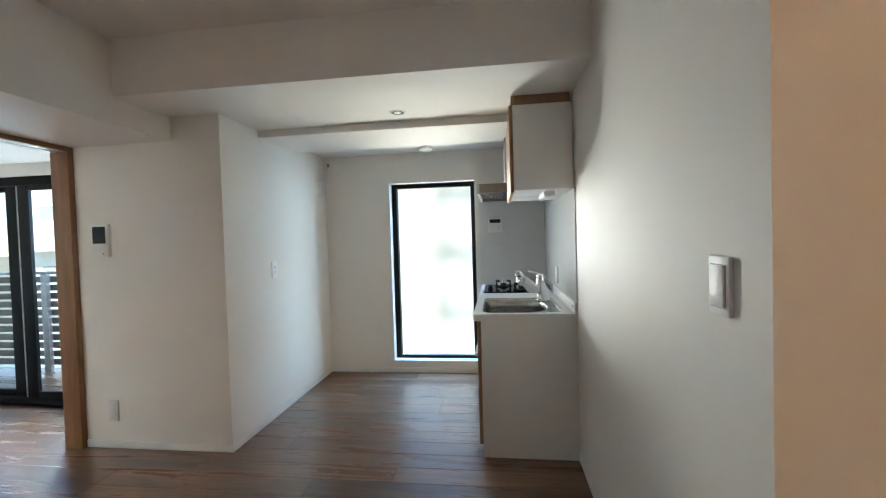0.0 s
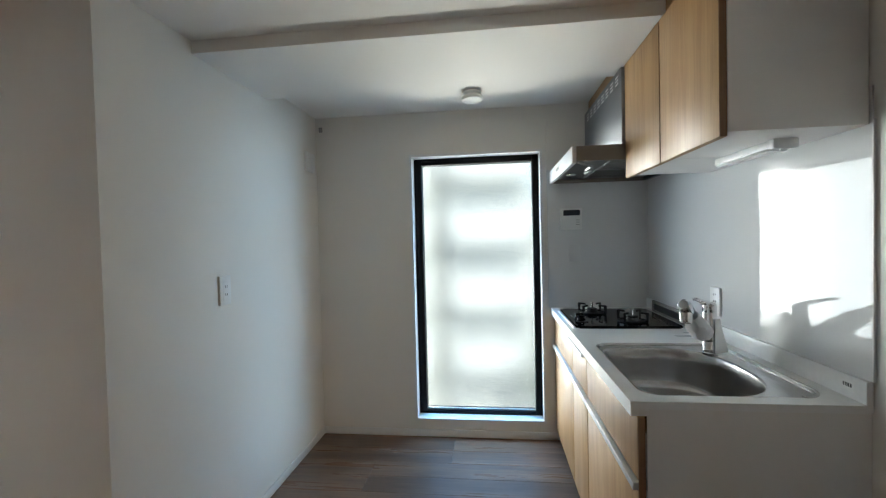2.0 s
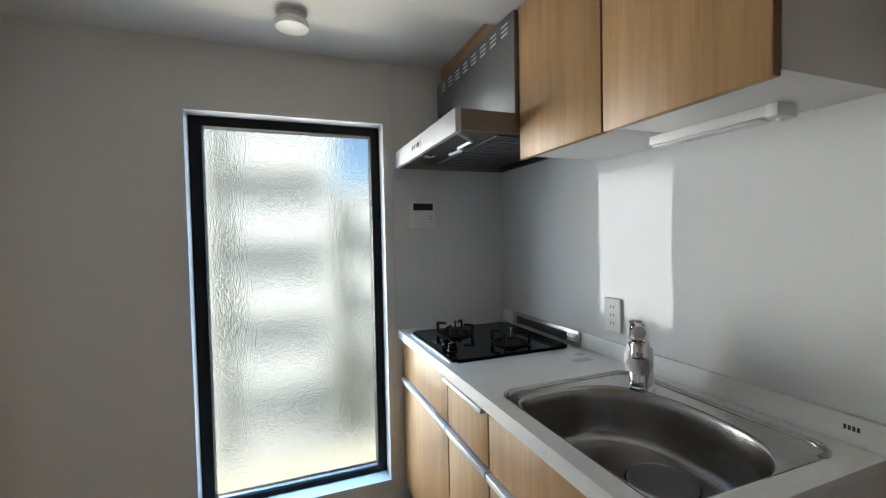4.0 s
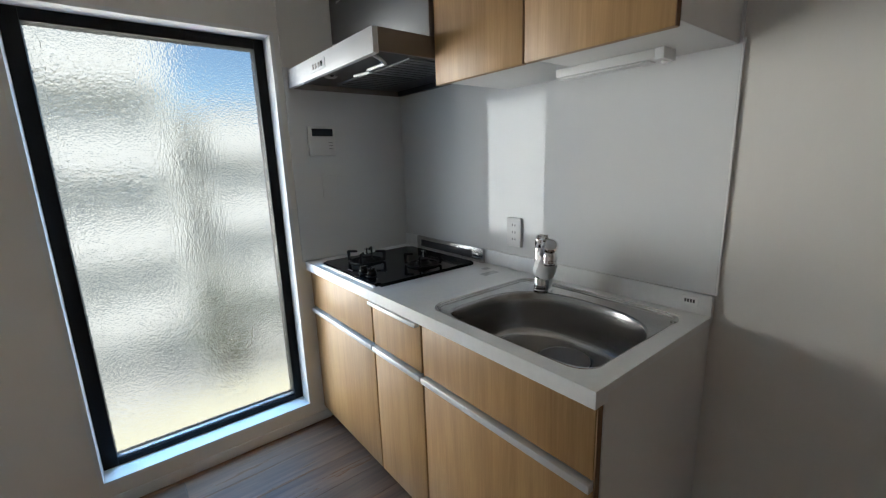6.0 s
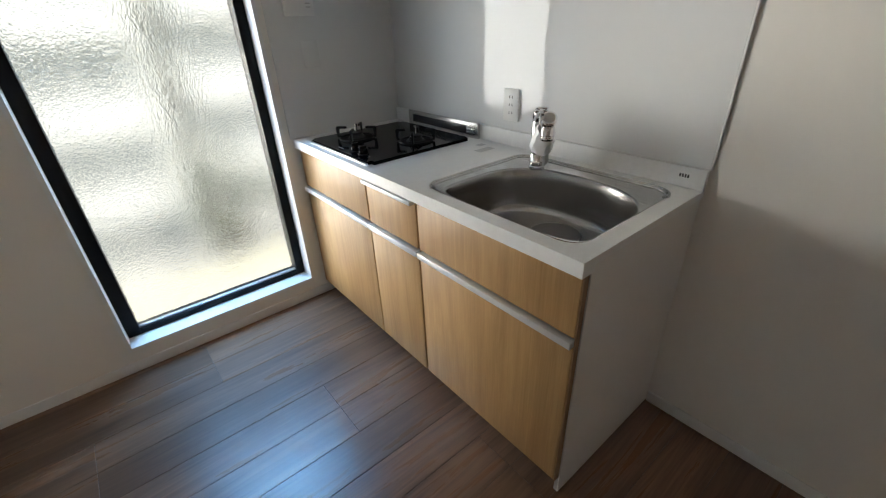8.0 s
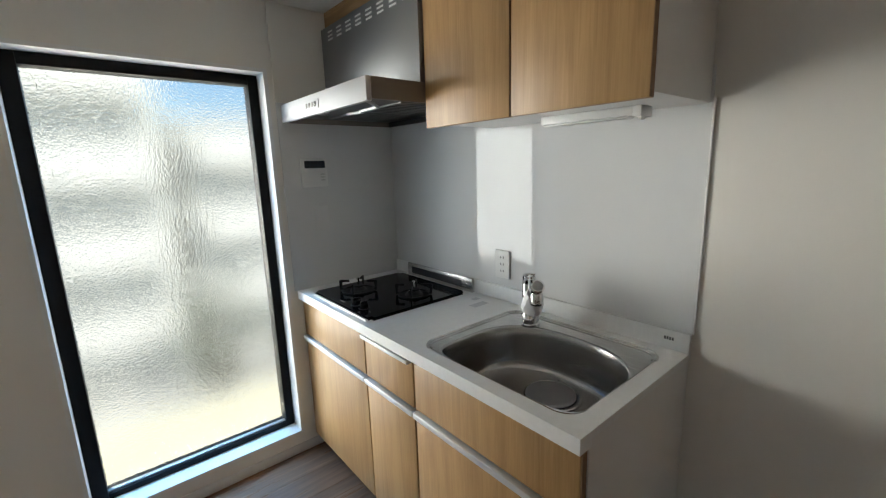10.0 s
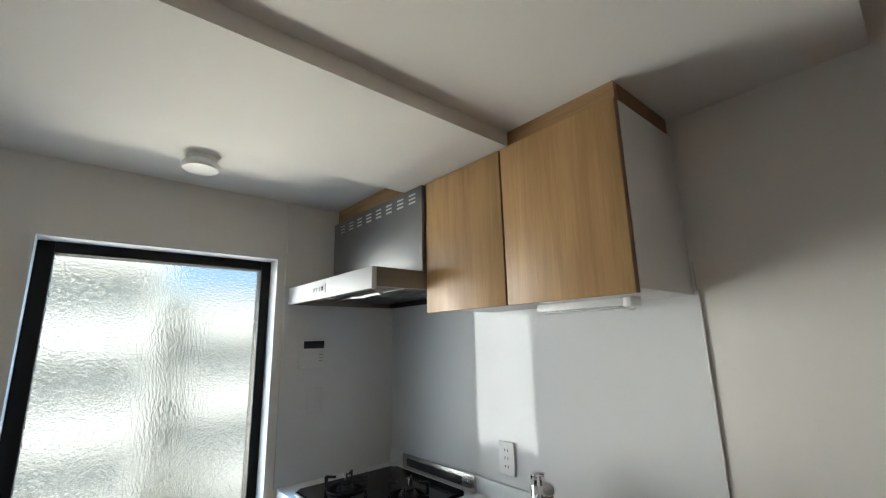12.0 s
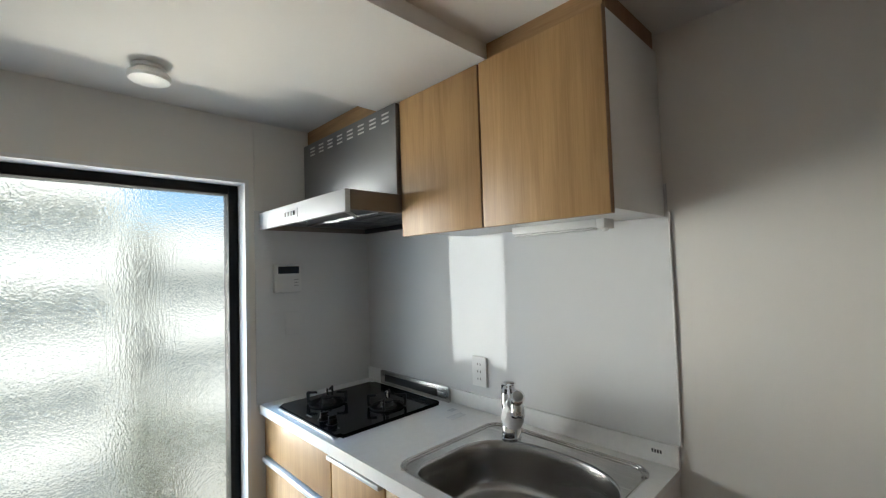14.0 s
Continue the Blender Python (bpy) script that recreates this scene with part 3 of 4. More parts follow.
sink = thing("sink", (0.1, 2.45, 0.66), "brushed stainless steel sink with deep rounded bowl", "sink")
b = sheet_with_hole(round_rect(SX0 + 0.004, SY0 + 0.004, SX1 - 0.004, SY1 - 0.004, 0.057), bowl_ring(0.0, 0.0), 0.8495)
flange = part("flange", b, M_STEEL, sink, "flat stainless rim")
for i, (w, z) in enumerate(((0.0, 0.8535), (0.011, 0.8520))):
    loop = round_rect(SX0 + w, SY0 + w, SX1 - w, SY1 - w, 0.060 - w, 10)
    turn = next(k for k, p in enumerate(loop) if p[1] < 2.25 and p[0] > 0.2)
    loop = [p for p in loop[turn:] + loop[:turn] if not (p[0] < SX0 + 0.03 and p[1] < 2.69) and not (p[1] < 2.21 and p[0] < 0.2)]
    part("rim_bead", tube([(x, y, z - 0.002) for x, y in loop], 0.0042 - 0.0012 * i, 8), M_STEEL, sink, "raised stainless bead")
b = bmesh.new()
rings = []
for inset, z in ((0.0, 0.8495), (0.003, 0.8475), (0.006, 0.842), (0.009, 0.80), (0.012, 0.745), (0.0145, 0.726), (0.0185, 0.713), (0.025, 0.704), (0.033, 0.699), (0.044, 0.6955), (0.056, 0.6930), (0.070, 0.6915), (0.110, 0.6905), (0.150, 0.6900)):
    rings.append([b.verts.new(p) for p in bowl_ring(inset, z)])
for p, q in zip(rings, rings[1:]):
    for k in range(len(p)):
        b.faces.new((p[k], p[(k + 1) % len(p)], q[(k + 1) % len(p)], q[k]))
b.faces.new(rings[-1])
part("bowl", b, M_BOWL, sink, "deep brushed bowl")
DX, DY, DZ = 0.152, 2.425, 0.6895
drain = part("drain", turned([(0.100, 0.0), (0.100, 0.0045), (0.097, 0.0058), (0.088, 0.0050), (0.0855, 0.0032), (0.0845, 0.0005)], (DX, DY, DZ)), M_BOWL, sink, "flat round drain flange")
# black disc gives the groove round the lid its shade
part("drain_gap_shade", turned([(0.0844, 0.0), (0.0844, 0.0030), (0.0, 0.0030)], (DX, DY, DZ)), M_BLACKP, drain, "black disc for the groove's shade round the lid")
part("strainer", turned([(0.0795, 0.0032), (0.0795, 0.0070), (0.076, 0.0086), (0.068, 0.0082), (0.064, 0.0066), (0.0, 0.0060)], (DX, DY, DZ)), M_LID, drain, "satin steel drain lid")

tape = tagged(mesh_object("clear_tape", box(0.255, 2.868, 0.8503, 0.335, 2.905, 0.8507), M_TAPE), "small strip of clear tape stuck on the worktop", "tape")
tape = tagged(mesh_object("clear_tape", box(0.318, 2.935, 0.8503, 0.352, 2.962, 0.8507), M_TAPE), "small strip of clear tape stuck on the worktop", "tape")

# ---- tap ----
tap = thing("kitchen_tap", (0.262, 2.615, 0.853), "chrome mixer tap with protective plastic film still on", "tap")
FX, FYT = 0.260, 2.600
body = part("body", turned([(0.0265, 0), (0.0265, 0.005), (0.0245, 0.008), (0.0238, 0.046), (0.0225, 0.048), (0.0225, 0.051), (0.0240, 0.053), (0.0235, 0.150), (0.0225, 0.153), (0.0225, 0.156), (0.0235, 0.158), (0.0225, 0.184), (0.019, 0.188), (0.0, 0.189)], (FX, FYT, 0.852)), M_CHROME, tap)
ahead, across = Vector((-0.75, -0.66, 0.0)), Vector((0.66, -0.75, 0.0))
loop = [Vector((FX, FYT, 0.0)) + ahead * u + across * w + Vector((0, 0, z)) for u, w, z in ((-0.004, -0.019, 1.030), (0.020, -0.0165, 1.043), (0.088, -0.0145, 1.061), (0.099, -0.010, 1.064), (0.102, 0.0, 1.0645), (0.099, 0.010, 1.064), (0.088, 0.0145, 1.061), (0.020, 0.0165, 1.043), (-0.004, 0.019, 1.030))]
lever = part("lever", tube(loop, 0.0046), M_CHROME, tap, "open chrome loop lever")
part("lever_bridge", tube([loop[1] + ahead * 0.012, loop[1].lerp(loop[7], 0.5) + ahead * 0.016, loop[7] + ahead * 0.012], 0.0062), M_CHROME, lever)
tip, root = Vector((0.102, 2.444, 1.060)), Vector((0.246, 2.587, 0.918))
away = (tip - root).normalized()
spout = part("spout", rod(root, tip - away * 0.03, 0.0145, 16, r2=0.0160), M_CHROME, tap)
part("spray_head", turned([(0.0165, -0.055), (0.0205, -0.045), (0.0225, -0.012), (0.0215, -0.002), (0.0175, 0.001), (0.0, 0.001)], tip, away), M_CHROME, spout, "chrome spray head")
part("end_cap", turned([(0.0155, 0.0), (0.0155, 0.003), (0.013, 0.0045), (0.0, 0.0045)], tip, away), M_HOOD, spout, "matt grey end cap")
part("aerator", turned([(0.0180, 0), (0.0195, 0.004), (0.0195, 0.012), (0.0188, 0.013), (0.0195, 0.014), (0.0195, 0.034), (0.017, 0.038), (0.0, 0.038)], tip - away * 0.022 + Vector((0, 0, -0.052))), M_CHROME, spout)
b = bmesh.new()
film, crumple = [], random.Random(12)
across = away.cross(Vector((0, 0, 1))).normalized()
below = away.cross(across)
for i in range(10):
    f = i / 9
    c = root.lerp(tip, 0.06 + 0.66 * f) + Vector((0, 0, -0.013 * math.sin(f * 3.1)))
    rr = 0.018 + 0.019 * math.sin(math.pi * (0.06 + 0.86 * f))
    film.append([b.verts.new(c + rr * crumple.uniform(0.90, 1.12) * (across * math.cos(a) + below * math.sin(a))) for a in [2 * math.pi * k / 11 for k in range(11)]])
for p, q in zip(film, film[1:]):
    for k in range(11):
        b.faces.new((p[k], p[(k + 1) % 11], q[(k + 1) % 11], q[k]))
bmesh.ops.triangulate(b, faces=b.faces[:])
part("plastic_film", b, M_WRAP, tap, "crumpled white protective film")
b = bmesh.new()
tail = []
for i in range(9):
    f = i / 8
    zz, ripple = 0.985 - 0.128 * f, 0.004 * math.sin(5 * f)
    row = [(FX + 0.004, FYT - 0.028 - 0.003 * f - 0.5 * ripple), (FX + 0.017 + 0.018 * f, FYT - 0.024 + 0.008 * f), (FX + 0.030 + 0.036 * f, FYT - 0.014 + 0.018 * f + ripple)]
    tail.append([b.verts.new((x, y, zz)) for x, y in row] + [b.verts.new((x, y + 0.001, zz)) for x, y in row[::-1]])
for p, q in zip(tail, tail[1:]):
    for k in range(6):
        b.faces.new((p[k], p[(k + 1) % 6], q[(k + 1) % 6], q[k]))
b.faces.new(tail[0])
b.faces.new(tail[-1])
part("film_tail", b, M_WRAP, tap, "hanging strip of white film")

# ---- gas hob ----
hob = thing("gas_hob", (0.1, 3.28, 0.85), "black glass two-burner gas hob with pan supports", "hob")
b = box(-0.140, 3.035, 0.8502, 0.360, 3.550, 0.862)
bmesh.ops.bevel(b, geom=[e for e in b.edges if abs(e.verts[0].co.z - e.verts[1].co.z) > 0.005], offset=0.018, segments=4, affect="EDGES")
bmesh.ops.bevel(b, geom=[e for e in b.edges if min(e.verts[0].co.z, e.verts[1].co.z) > 0.861], offset=0.004, segments=2, affect="EDGES")
part("glass_top", b, M_HOB, hob)
part("front_strip", box(-0.152, 3.045, 0.8502, -0.141, 3.515, 0.858, 0.002), M_ALU, hob, "bright metal front strip")
for bx, by, big in ((0.020, 3.405, 0.84), (0.165, 3.165, 0.78)):
    burner = part("burner", turned([(0.040, 0), (0.040, 0.004), (0.031, 0.007), (0.028, 0.016), (0.025, 0.019), (0.0, 0.019)], (bx, by, 0.862)), M_BURNER, hob, "dark metal gas burner")
    part("burner_cap", turned([(0.025, 0), (0.027, 0.004), (0.024, 0.008), (0.0, 0.009)], (bx, by, 0.8815)), M_IRON, burner)
    part("sensor_pin", turned([(0.0055, 0), (0.0055, 0.026), (0.0075, 0.028), (0.0075, 0.034), (0.005, 0.036), (0.0, 0.036)], (bx, by, 0.889)), M_CHROME, burner, "bright sensor pin")
    part("igniter", rod((bx - 0.034, by - 0.012, 0.866), (bx - 0.034, by - 0.012, 0.890), 0.0028, 8), M_CHROME, burner, "thin spark electrode")
    ring = part("pan_support", turned([(0.082 * big, 0.0), (0.092 * big, 0.0), (0.092 * big, 0.006), (0.082 * big, 0.006), (0.082 * big, 0.0)], (bx, by, 0.8625), seg=40), M_IRON, hob, "black enamelled pan support")
    for k in range(4):
        a = radians(45 + 90 * k)
        c, d = Vector((bx, by, 0.0)), Vector((math.cos(a), math.sin(a), 0.0))
        side = Vector((-d.y, d.x, 0.0)) * 0.003
        profile = ((0.080 * big, 0.866), (0.104 * big, 0.866), (0.108 * big, 0.907), (0.102 * big, 0.913), (0.044, 0.913), (0.042, 0.904), (0.090 * big, 0.903), (0.094 * big, 0.876))
        b = bmesh.new()
        faces = [[b.verts.new(c + d * r + side * w + Vector((0, 0, z))) for r, z in profile] for w in (-1, 1)]
        for n in range(len(profile)):
            m = (n + 1) % len(profile)
            b.faces.new((faces[0][n], faces[0][m], faces[1][m], faces[1][n]))
        b.faces.new(faces[0][::-1])
        b.faces.new(faces[1])
        part("prong", b, M_IRON, ring)
for ky in (3.225, 3.160):
    knob = part("knob", turned([(0.021, 0), (0.021, 0.004), (0.0175, 0.006), (0.0165, 0.020), (0.0135, 0.024), (0.0, 0.0245)], (-0.092, ky, 0.862)), M_HOB, hob)
    part("grip", box(-0.108, ky - 0.004, 0.8866, -0.076, ky + 0.004, 0.893, 0.002), M_BLACKP, knob)
    part("knob_ring", turned([(0.0225, 0), (0.0225, 0.0022), (0.0212, 0.003)], (-0.092, ky, 0.862)), M_BURNER, knob, "dark knob ring")
part("print_bar", box(-0.115, 3.29, 0.862, -0.108, 3.33, 0.8625), M_GREYP, hob)
part("print_bar", box(-0.10, 3.10, 0.862, -0.095, 3.11, 0.8625), M_GREYP, hob)
backplate = thing("hob_back_guard", (0.388, 3.26, 0.85), "stainless steel guard plate behind the hob", "guard plate")
part("plate", box(0.386, 3.020, 0.8505, 0.401, 3.520, 0.916, 0.003), M_STEEL, backplate)
# no hollow here: a dark strip on the plate paints the recess's shade
part("recess", box(0.3835, 3.090, 0.866, 0.3855, 3.48, 0.900, 0.0008), M_HOODIN, backplate, "dark strip standing for the shaded recess")
part("screw", turned([(0.007, 0), (0.007, 0.003), (0.003, 0.004), (0.0, 0.004)], (0.386, 3.055, 0.884), (-1, 0, 0)), M_CHROME, backplate)

# ---- wall panels ----
splash = tagged(mesh_object("splash_panel", box(EAST - 0.006, 2.1195, 0.9115, EAST - 0.0005, NORTH - 0.007, 1.66), M_PANEL), "glossy white kitchen wall panel with mirror-like reflections", "wall panel")
part("edge_trim", box(EAST - 0.0068, 2.1125, 0.9115, EAST - 0.0005, 2.1193, 1.578, 0.0015), M_TRIM, splash)
tagged(mesh_object("splash_panel_north", box(-0.187, NORTH - 0.006, 0.8505, EAST - 0.0065, NORTH - 0.0005, 1.72), M_PANEL), "glossy white wall panel beside the window", "wall panel")
bpy.data.objects["splash_panel_north"].name = "splash_panel"
tagged(mesh_object("furring_board", box(-0.189, NORTH - 0.008, 1.7205, EAST - 0.0065, NORTH - 0.0005, CEIL_N), M_WALL), "papered backing board above the hood", "wall panel")

# ---- wall cabinets ----
for ya, yb, label in ((2.126, 2.514, "white wall cabinet with wide light oak door"), (2.518, 2.900, "white wall cabinet with light oak door beside the hood")):
    cab = thing("wall_cabinet", (0.24, (ya + yb) / 2, 1.565), label, "cabinet", "kitchen wall cabinets")
    part("body", box(0.082, ya, 1.565, EAST - 0.007, yb, 2.051, 0.001), M_BODY, cab)
    d = part("door", box(0.060, ya + 0.002, 1.553, 0.080, yb - 0.002, 2.051, 0.0012), M_OAK, cab, "light oak veneer door")
    part("edge_band", box(0.0605, ya + 0.0005, 1.554, 0.0795, ya + 0.0018, 2.0505), M_EDGE, d, "dark brown door edge")
filler = thing("cabinet_filler", (0.25, 2.3, 2.052), "light oak filler strip between cabinet and ceiling", "filler strip")
part("front_strip", box(0.074, 2.130, 2.0525, 0.092, 2.489, 2.106), M_OAKH, filler)
# side's shade is put in by a darker wood than the front
part("side_strip", box(0.0925, 2.130, 2.0525, EAST - 0.022, 2.146, 2.106), M_EDGE, filler, "brown side strip with shade put into its darker wood")
filler = thing("cabinet_filler", (0.25, 3.35, 2.052), "oak filler strip above the hood", "filler strip")
part("front_strip", box(0.074, 3.041, 2.0525, 0.092, 3.650, 2.129), M_OAKH, filler)
lamp = thing("under_cabinet_light", (0.29, 2.39, 1.53), "slim white under-cabinet light, switched off", "light")
part("housing", box(0.262, 2.262, 1.540, 0.322, 2.560, 1.5645, 0.003), M_PLASTIC, lamp)
part("diffuser", box(0.267, 2.275, 1.534, 0.302, 2.556, 1.5395, 0.003), M_TRIM, lamp)
cap = part("end_cap", box(0.259, 2.236, 1.536, 0.326, 2.2615, 1.5645, 0.004), M_PLASTIC, lamp)
part("pull_switch", turned([(0.009, 0), (0.009, 0.004), (0.006, 0.007), (0.0, 0.007)], (0.293, 2.249, 1.536), (0, 0, -1), 16), M_PLASTIC, cap)

# ---- range hood ----
hood = thing("range_hood", (0.12, 3.28, 1.63), "silver and grey slim range hood with slotted duct cover", "range hood")
HY0, HY1 = 2.906, 3.652
front = part("front_lip", box(-0.170, HY0, 1.632, -0.150, HY1, 1.708, 0.002), M_HOOD, hood, "silver painted front lip")
# top and cheeks take a darker, browner colour than the front lip
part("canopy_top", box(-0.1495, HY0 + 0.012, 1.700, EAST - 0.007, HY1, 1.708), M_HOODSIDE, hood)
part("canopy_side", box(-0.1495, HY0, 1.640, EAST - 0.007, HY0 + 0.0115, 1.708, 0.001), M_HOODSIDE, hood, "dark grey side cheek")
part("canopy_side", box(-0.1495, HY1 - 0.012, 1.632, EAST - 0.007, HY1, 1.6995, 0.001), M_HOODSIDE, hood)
part("underside", box(-0.1495, HY0 + 0.012, 1.655, EAST - 0.03, HY1 - 0.0125, 1.663), M_HOODIN, hood, "dark recessed underside")
part("back_lip", box(EAST - 0.0295, HY0 + 0.012, 1.632, EAST - 0.0075, HY1 - 0.0125, 1.6995), M_HOODIN, hood)
for k in range(2):
    f = part("filter", box(0.02 + 0.0, 2.99 + 0.30 * k, 1.648, 0.26, 3.27 + 0.30 * k, 1.6545, 0.002), M_FILTER, hood, "grey grease filter")
    for i in range(7):
        part("slot", box(0.03, 3.005 + 0.30 * k + 0.037 * i, 1.6465, 0.25, 3.018 + 0.30 * k + 0.037 * i, 1.6478), M_HOODIN, f)
part("grip_bar", tube([(-0.13, 2.985, 1.648), (-0.10, 2.985, 1.636), (-0.06, 3.02, 1.632), (-0.06, 3.14, 1.632), (-0.03, 3.17, 1.634), (-0.03, 3.30, 1.640)], 0.006, 8), M_KICK, hood, "grey bent grip bar")
part("lamp_lens", turned([(0.028, 0), (0.028, 0.006), (0.022, 0.010), (0.0, 0.010)], (-0.085, 3.40, 1.655), (0, 0, -1)), M_CHROME, hood, "small round hood lamp")
plate = part("switch_plate", box(-0.1722, 3.255, 1.650, -0.1702, 3.395, 1.688, 0.0008), M_HOOD, front)
for i in range(4):
    part("button", box(-0.1745, 3.275 + 0.027 * i, 1.660, -0.1723, 3.288 + 0.027 * i, 1.678, 0.0008), M_BLACKP if i == 0 else M_GREYP, plate)
duct = part("duct_cover", box(0.048, HY0 + 0.002, 1.7085, EAST - 0.007, HY1 - 0.010, 2.050, 0.002), M_DUCT, hood, "grey brushed steel duct cover")
for g in range(8):
    for i in range(3):
        yc = HY0 + 0.062 + 0.083 * g
        part("vent_slot", box(0.0462, yc - 0.022, 2.020 - 0.016 * i, 0.0478, yc + 0.022, 2.027 - 0.016 * i, 0.0006), M_TRIM, duct, "pale louvre slot")

# ---- small fittings ----


def wall_plate(name, x0, y0, z0, x1, y1, z1, label, category):
    return tagged(mesh_object(name, box(x0, y0, z0, x1, y1, z1, 0.003), M_PLASTIC), label, category)


heater = wall_plate("water_heater_remote", -0.108, NORTH - 0.024, 1.342, 0.022, NORTH - 0.0062, 1.474, "white water heater control panel with dark display", "control panel")
part("display", box(-0.091, NORTH - 0.0256, 1.430, 0.010, NORTH - 0.0242, 1.464, 0.0005), M_SCREEN, heater, "dark display")
part("flap", box(-0.100, NORTH - 0.0252, 1.352, 0.014, NORTH - 0.0242, 1.418, 0.0004), M_TRIM, heater)
for i in range(3):
    part("print_bar", box(-0.015, NORTH - 0.0256, 1.372 + 0.014 * i, 0.006, NORTH - 0.0253, 1.375 + 0.014 * i), M_GREYP, heater)
tagged(mesh_object("blank_plate", box(-0.056, NORTH - 0.0095, 1.142, 0.016, NORTH - 0.0062, 1.250, 0.0015), M_PANEL), "flat white blank cover plate on the glossy panel", "cover plate")
socket = wall_plate("wall_socket", EAST - 0.017, 2.818, 0.948, EAST - 0.0062, 2.894, 1.067, "white double socket on the glossy panel", "socket")
for i in range(3):
    for k in range(2):
        part("slot", box(EAST - 0.0178, 2.846 + 0.014 * k, 0.975 + 0.029 * i, EAST - 0.0171, 2.849 + 0.014 * k, 0.984 + 0.029 * i), M_PRINT, socket)
socket = wall_plate("wall_socket", WEST_K, 2.600, 1.040, WEST_K + 0.010, 2.674, 1.166, "white socket plate on the kitchen side wall", "socket")
part("insert", box(WEST_K + 0.010, 2.617, 1.058, WEST_K + 0.012, 2.657, 1.148, 0.0008), M_TRIM, socket)
for i in range(2):
    for k in range(2):
        part("slot", box(WEST_K + 0.0121, 2.630 + 0.012 * k, 1.080 + 0.035 * i, WEST_K + 0.0126, 2.633 + 0.012 * k, 1.090 + 0.035 * i), M_PRINT, socket)
vent = wall_plate("wall_vent", WEST_K, 3.477, 1.755, WEST_K + 0.018, 3.588, 1.876, "white square air inlet cover near the ceiling", "vent")
part("cover", box(WEST_K + 0.018, 3.487, 1.765, WEST_K + 0.026, 3.578, 1.866, 0.003), M_PLASTIC, vent)
hook = thing("wall_anchor", (-1.662, NORTH, 2.045), "small grey curtain hook near the corner", "hook")
part("base", box(-1.674, NORTH - 0.008, 2.035, -1.650, NORTH, 2.068, 0.002), M_GREYP, hook)
part("peg", rod((-1.662, NORTH - 0.022, 2.05), (-1.662, NORTH - 0.008, 2.05), 0.006), M_GREYP, hook)
switch = wall_plate("light_switch", EAST - 0.010, 0.528, 1.134, EAST, 0.605, 1.252, "white wide rocker light switch", "switch")
part("rocker", box(EAST - 0.0145, 0.540, 1.152, EAST - 0.010, 0.592, 1.234, 0.002), M_TRIM, switch)
# grey border paints the shadow line round the rocker
part("rocker_gap_shade", box(EAST - 0.0108, 0.5375, 1.1495, EAST - 0.0098, 0.5945, 1.2365), M_GREYP, switch)
intercom = wall_plate("intercom", -2.600, PILLAR - 0.026, 1.245, -2.482, PILLAR, 1.456, "white video intercom with dark screen", "intercom")
part("screen", box(-2.590, PILLAR - 0.0275, 1.332, -2.498, PILLAR - 0.0262, 1.440, 0.0005), M_SCREEN, intercom, "dark glossy screen")
part("button", box(-2.575, PILLAR - 0.029, 1.275, -2.545, PILLAR - 0.0262, 1.292, 0.001), M_TRIM, intercom)
part("button", box(-2.522, PILLAR - 0.029, 1.262, -2.512, PILLAR - 0.0262, 1.270, 0.001), M_GREYP, intercom)
socket = wall_plate("wall_socket", -2.556, PILLAR - 0.010, 0.178, -2.486, PILLAR, 0.314, "white socket plate low on the wall", "socket")
part("insert", box(-2.541, PILLAR - 0.012, 0.195, -2.501, PILLAR - 0.0102, 0.297, 0.0008), M_TRIM, socket)
downlight = thing("downlight", (-0.629, 2.295, CEIL_K), "round recessed ceiling downlight, switched off", "downlight")
part("trim_ring", turned([(0.056, 0.0), (0.056, 0.004), (0.050, 0.006), (0.044, 0.003), (0.043, 0.0)], (-0.629, 2.295, CEIL_K), (0, 0, -1)), M_PLASTIC, downlight)
# flat disc; its near-black colour stands for the shade of a deep recess
part("reflector", turned([(0.0425, 0.0), (0.0425, 0.002), (0.025, 0.0005), (0.0, 0.0004)], (-0.629, 2.295, CEIL_K), (0, 0, -1)), M_RECESS_SHADE, downlight, "flat dark disc standing for the shaded lamp recess")
part("lamp_face", turned([(0.021, 0.0), (0.021, 0.003), (0.017, 0.004), (0.0, 0.004)], (-0.629, 2.295, CEIL_K), (0, 0, -1)), M_PLASTIC, downlight, "pale round lamp face")
alarm = thing("smoke_detector", (-0.632, 3.345, CEIL_N), "round white smoke detector on the ceiling", "smoke detector")
part("base", turned([(0.050, 0.0), (0.050, 0.010), (0.043, 0.013), (0.043, 0.025)], (-0.632, 3.345, CEIL_N), (0, 0, -1)), M_PLASTIC, alarm)
part("cover", turned([(0.054, 0.024), (0.061, 0.027), (0.0625, 0.037), (0.058, 0.046), (0.040, 0.051), (0.0, 0.052)], (-0.632, 3.345, CEIL_N), (0, 0, -1)), M_PLASTIC, alarm)
hall_lamp = thing("hall_downlight", (1.30, -1.45, CEIL_L), "warm glowing hallway downlight", "downlight")
part("trim_ring", turned([(0.085, 0.0), (0.085, 0.004), (0.075, 0.006), (0.0, 0.006)], (1.30, -1.45, CEIL_L), (0, 0, -1)), M_PLASTIC, hall_lamp)
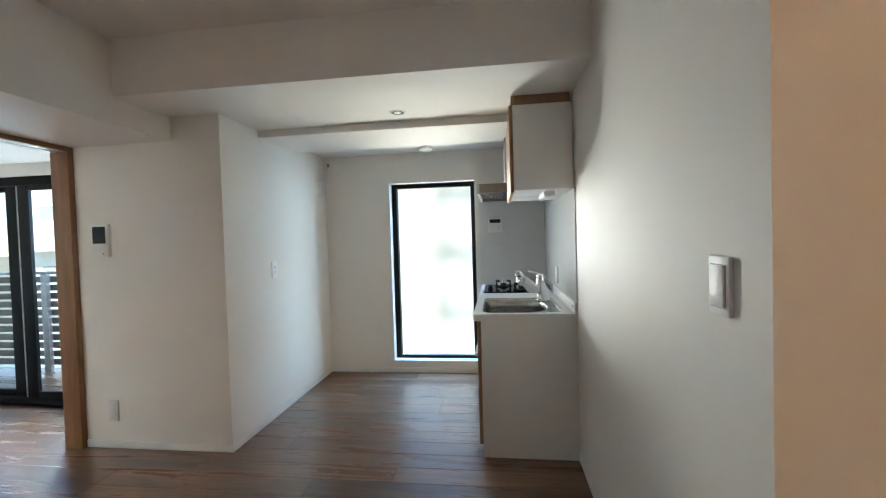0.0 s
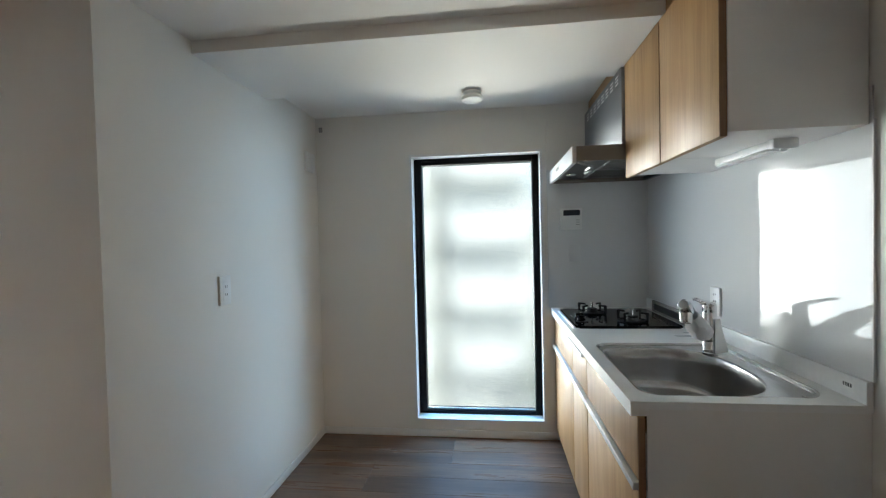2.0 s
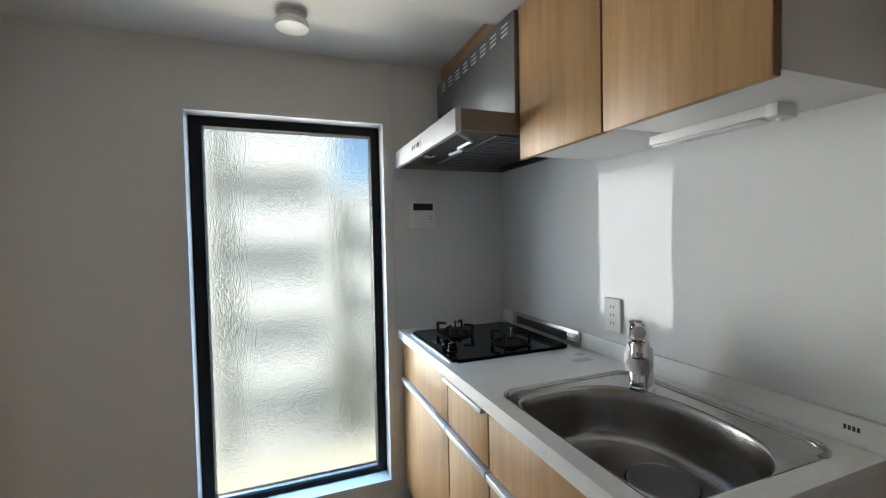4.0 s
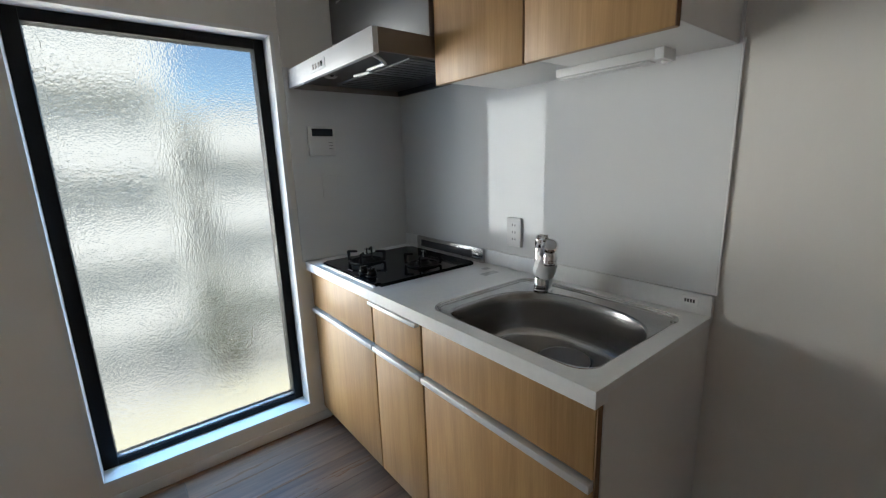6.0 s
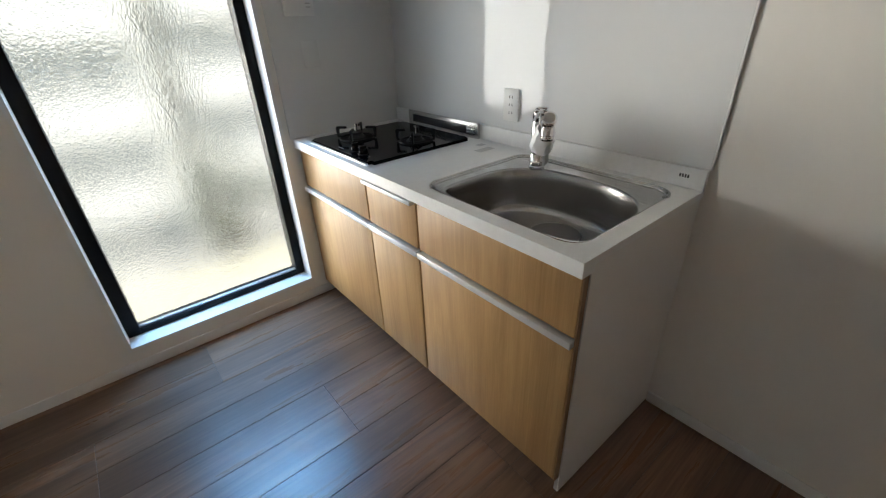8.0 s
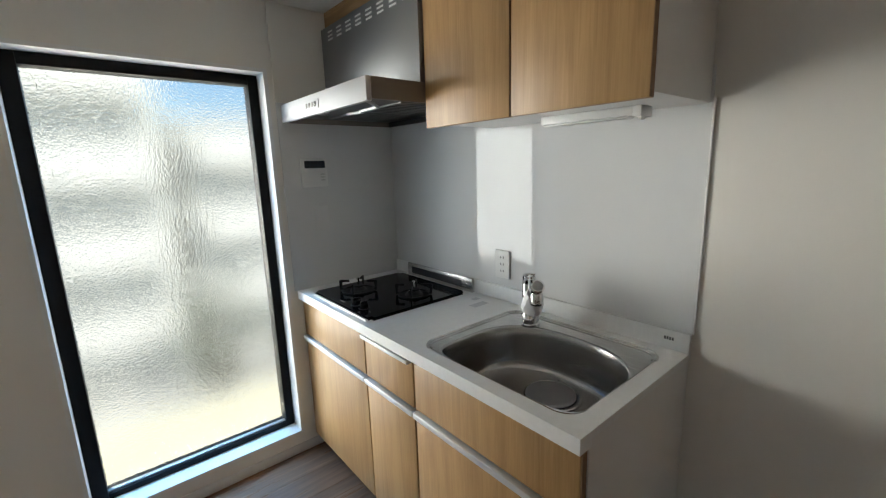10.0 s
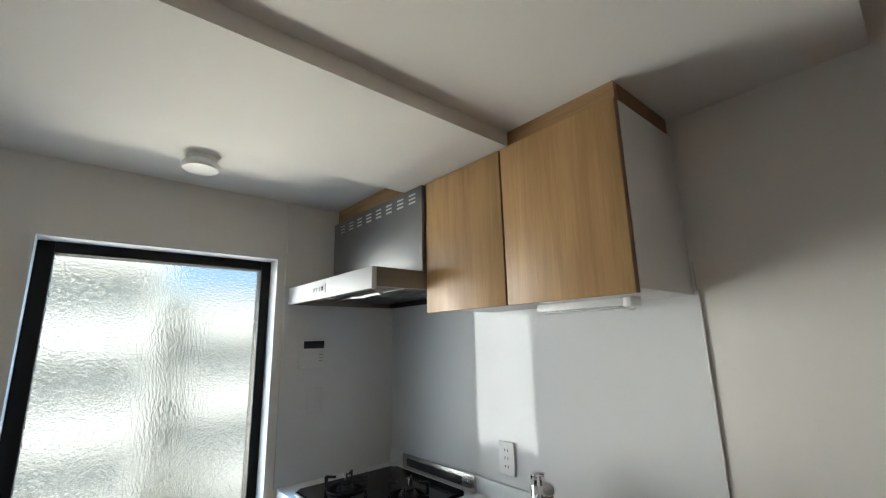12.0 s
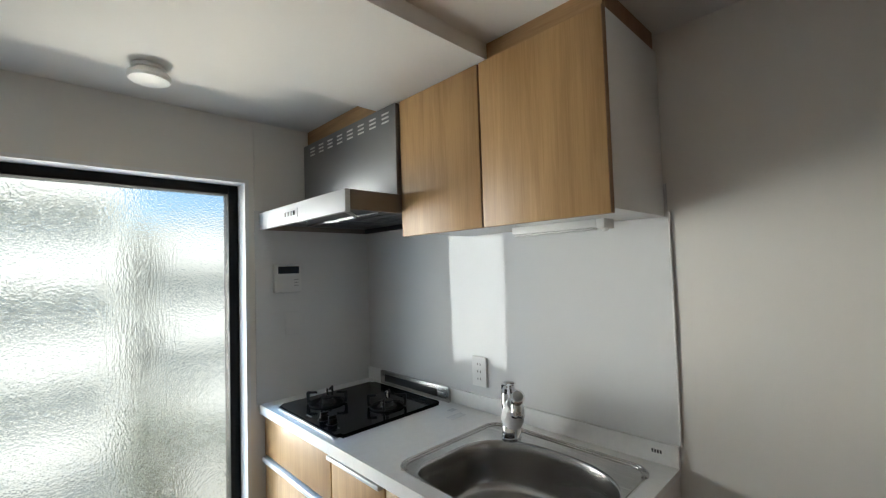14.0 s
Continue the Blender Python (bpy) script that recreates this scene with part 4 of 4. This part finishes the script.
part("lens", turned([(0.072, 0.0062), (0.072, 0.009), (0.0, 0.0095)], (1.30, -1.45, CEIL_L), (0, 0, -1)), M_LAMP, hall_lamp, "glowing warm lens")
glow = new("hall_light", bpy.data.lights.new("hall_light", "SPOT"))
glow.data.energy, glow.data.color, glow.data.spot_size, glow.data.spot_blend, glow.data.shadow_soft_size = 16, (1.0, 0.56, 0.28), radians(170), 0.3, 0.07
glow.matrix_world = pose(1.30, -1.45, CEIL_L - 0.03)

# ---- floor: printed wood strips ----
floor = structure("floor", box(ROOM2_W, SOUTH, -0.1, 3.0, NORTH, -0.002), M_JOINT, "brown-grey wood strip floor with a soft sheen", "floor")
STRIP, LONG = 0.15, 1.20


def strip_mesh(length, width):
    b = box(0.0006, 0.0006, -0.006, length - 0.0006, width - 0.0006, 0.0)
    bmesh.ops.bevel(b, geom=[e for e in b.edges if min(e.verts[0].co.z, e.verts[1].co.z) > -0.001], offset=0.0009, segments=1, affect="EDGES")
    me = bpy.data.meshes.new("strip")
    b.to_mesh(me)
    b.free()
    me.materials.append(M_FLOOR)
    return me


shared = {}
rng = random.Random(4)
near, rest = [], []
for j in range(-43, 3):
    ya = 3.33 + STRIP * j
    yb = min(ya + STRIP, NORTH)
    x = -0.80 - LONG * 6 + LONG * ((j // 2) * 0.37 % 1.0)
    while x < 3.0:
        xa, xb = max(x, ROOM2_W), min(x + LONG, 3.0)
        if xb - xa > 0.02 and yb - ya > 0.01:
            (near if -3.2 < xa + 0.6 < 0.9 and ya > 0.0 else rest).append((round(xa, 4), round(ya, 4), round(xb - xa, 4), round(yb - ya, 4)))
        x += LONG
for xa, ya, w, h in near:
    if (w, h) not in shared:
        shared[(w, h)] = strip_mesh(w, h)
    p = new("floor_strip", shared[(w, h)])
    p.parent = floor
    p.location = (xa, ya, 0.0)
b = bmesh.new()
for xa, ya, w, h in rest:
    box(xa + 0.0006, ya + 0.0006, -0.006, xa + w - 0.0006, ya + h - 0.0006, 0.0, bm=b)
tagged(part("floor_strips", b, M_FLOOR, floor), "further wood floor strips", kind="stuff")
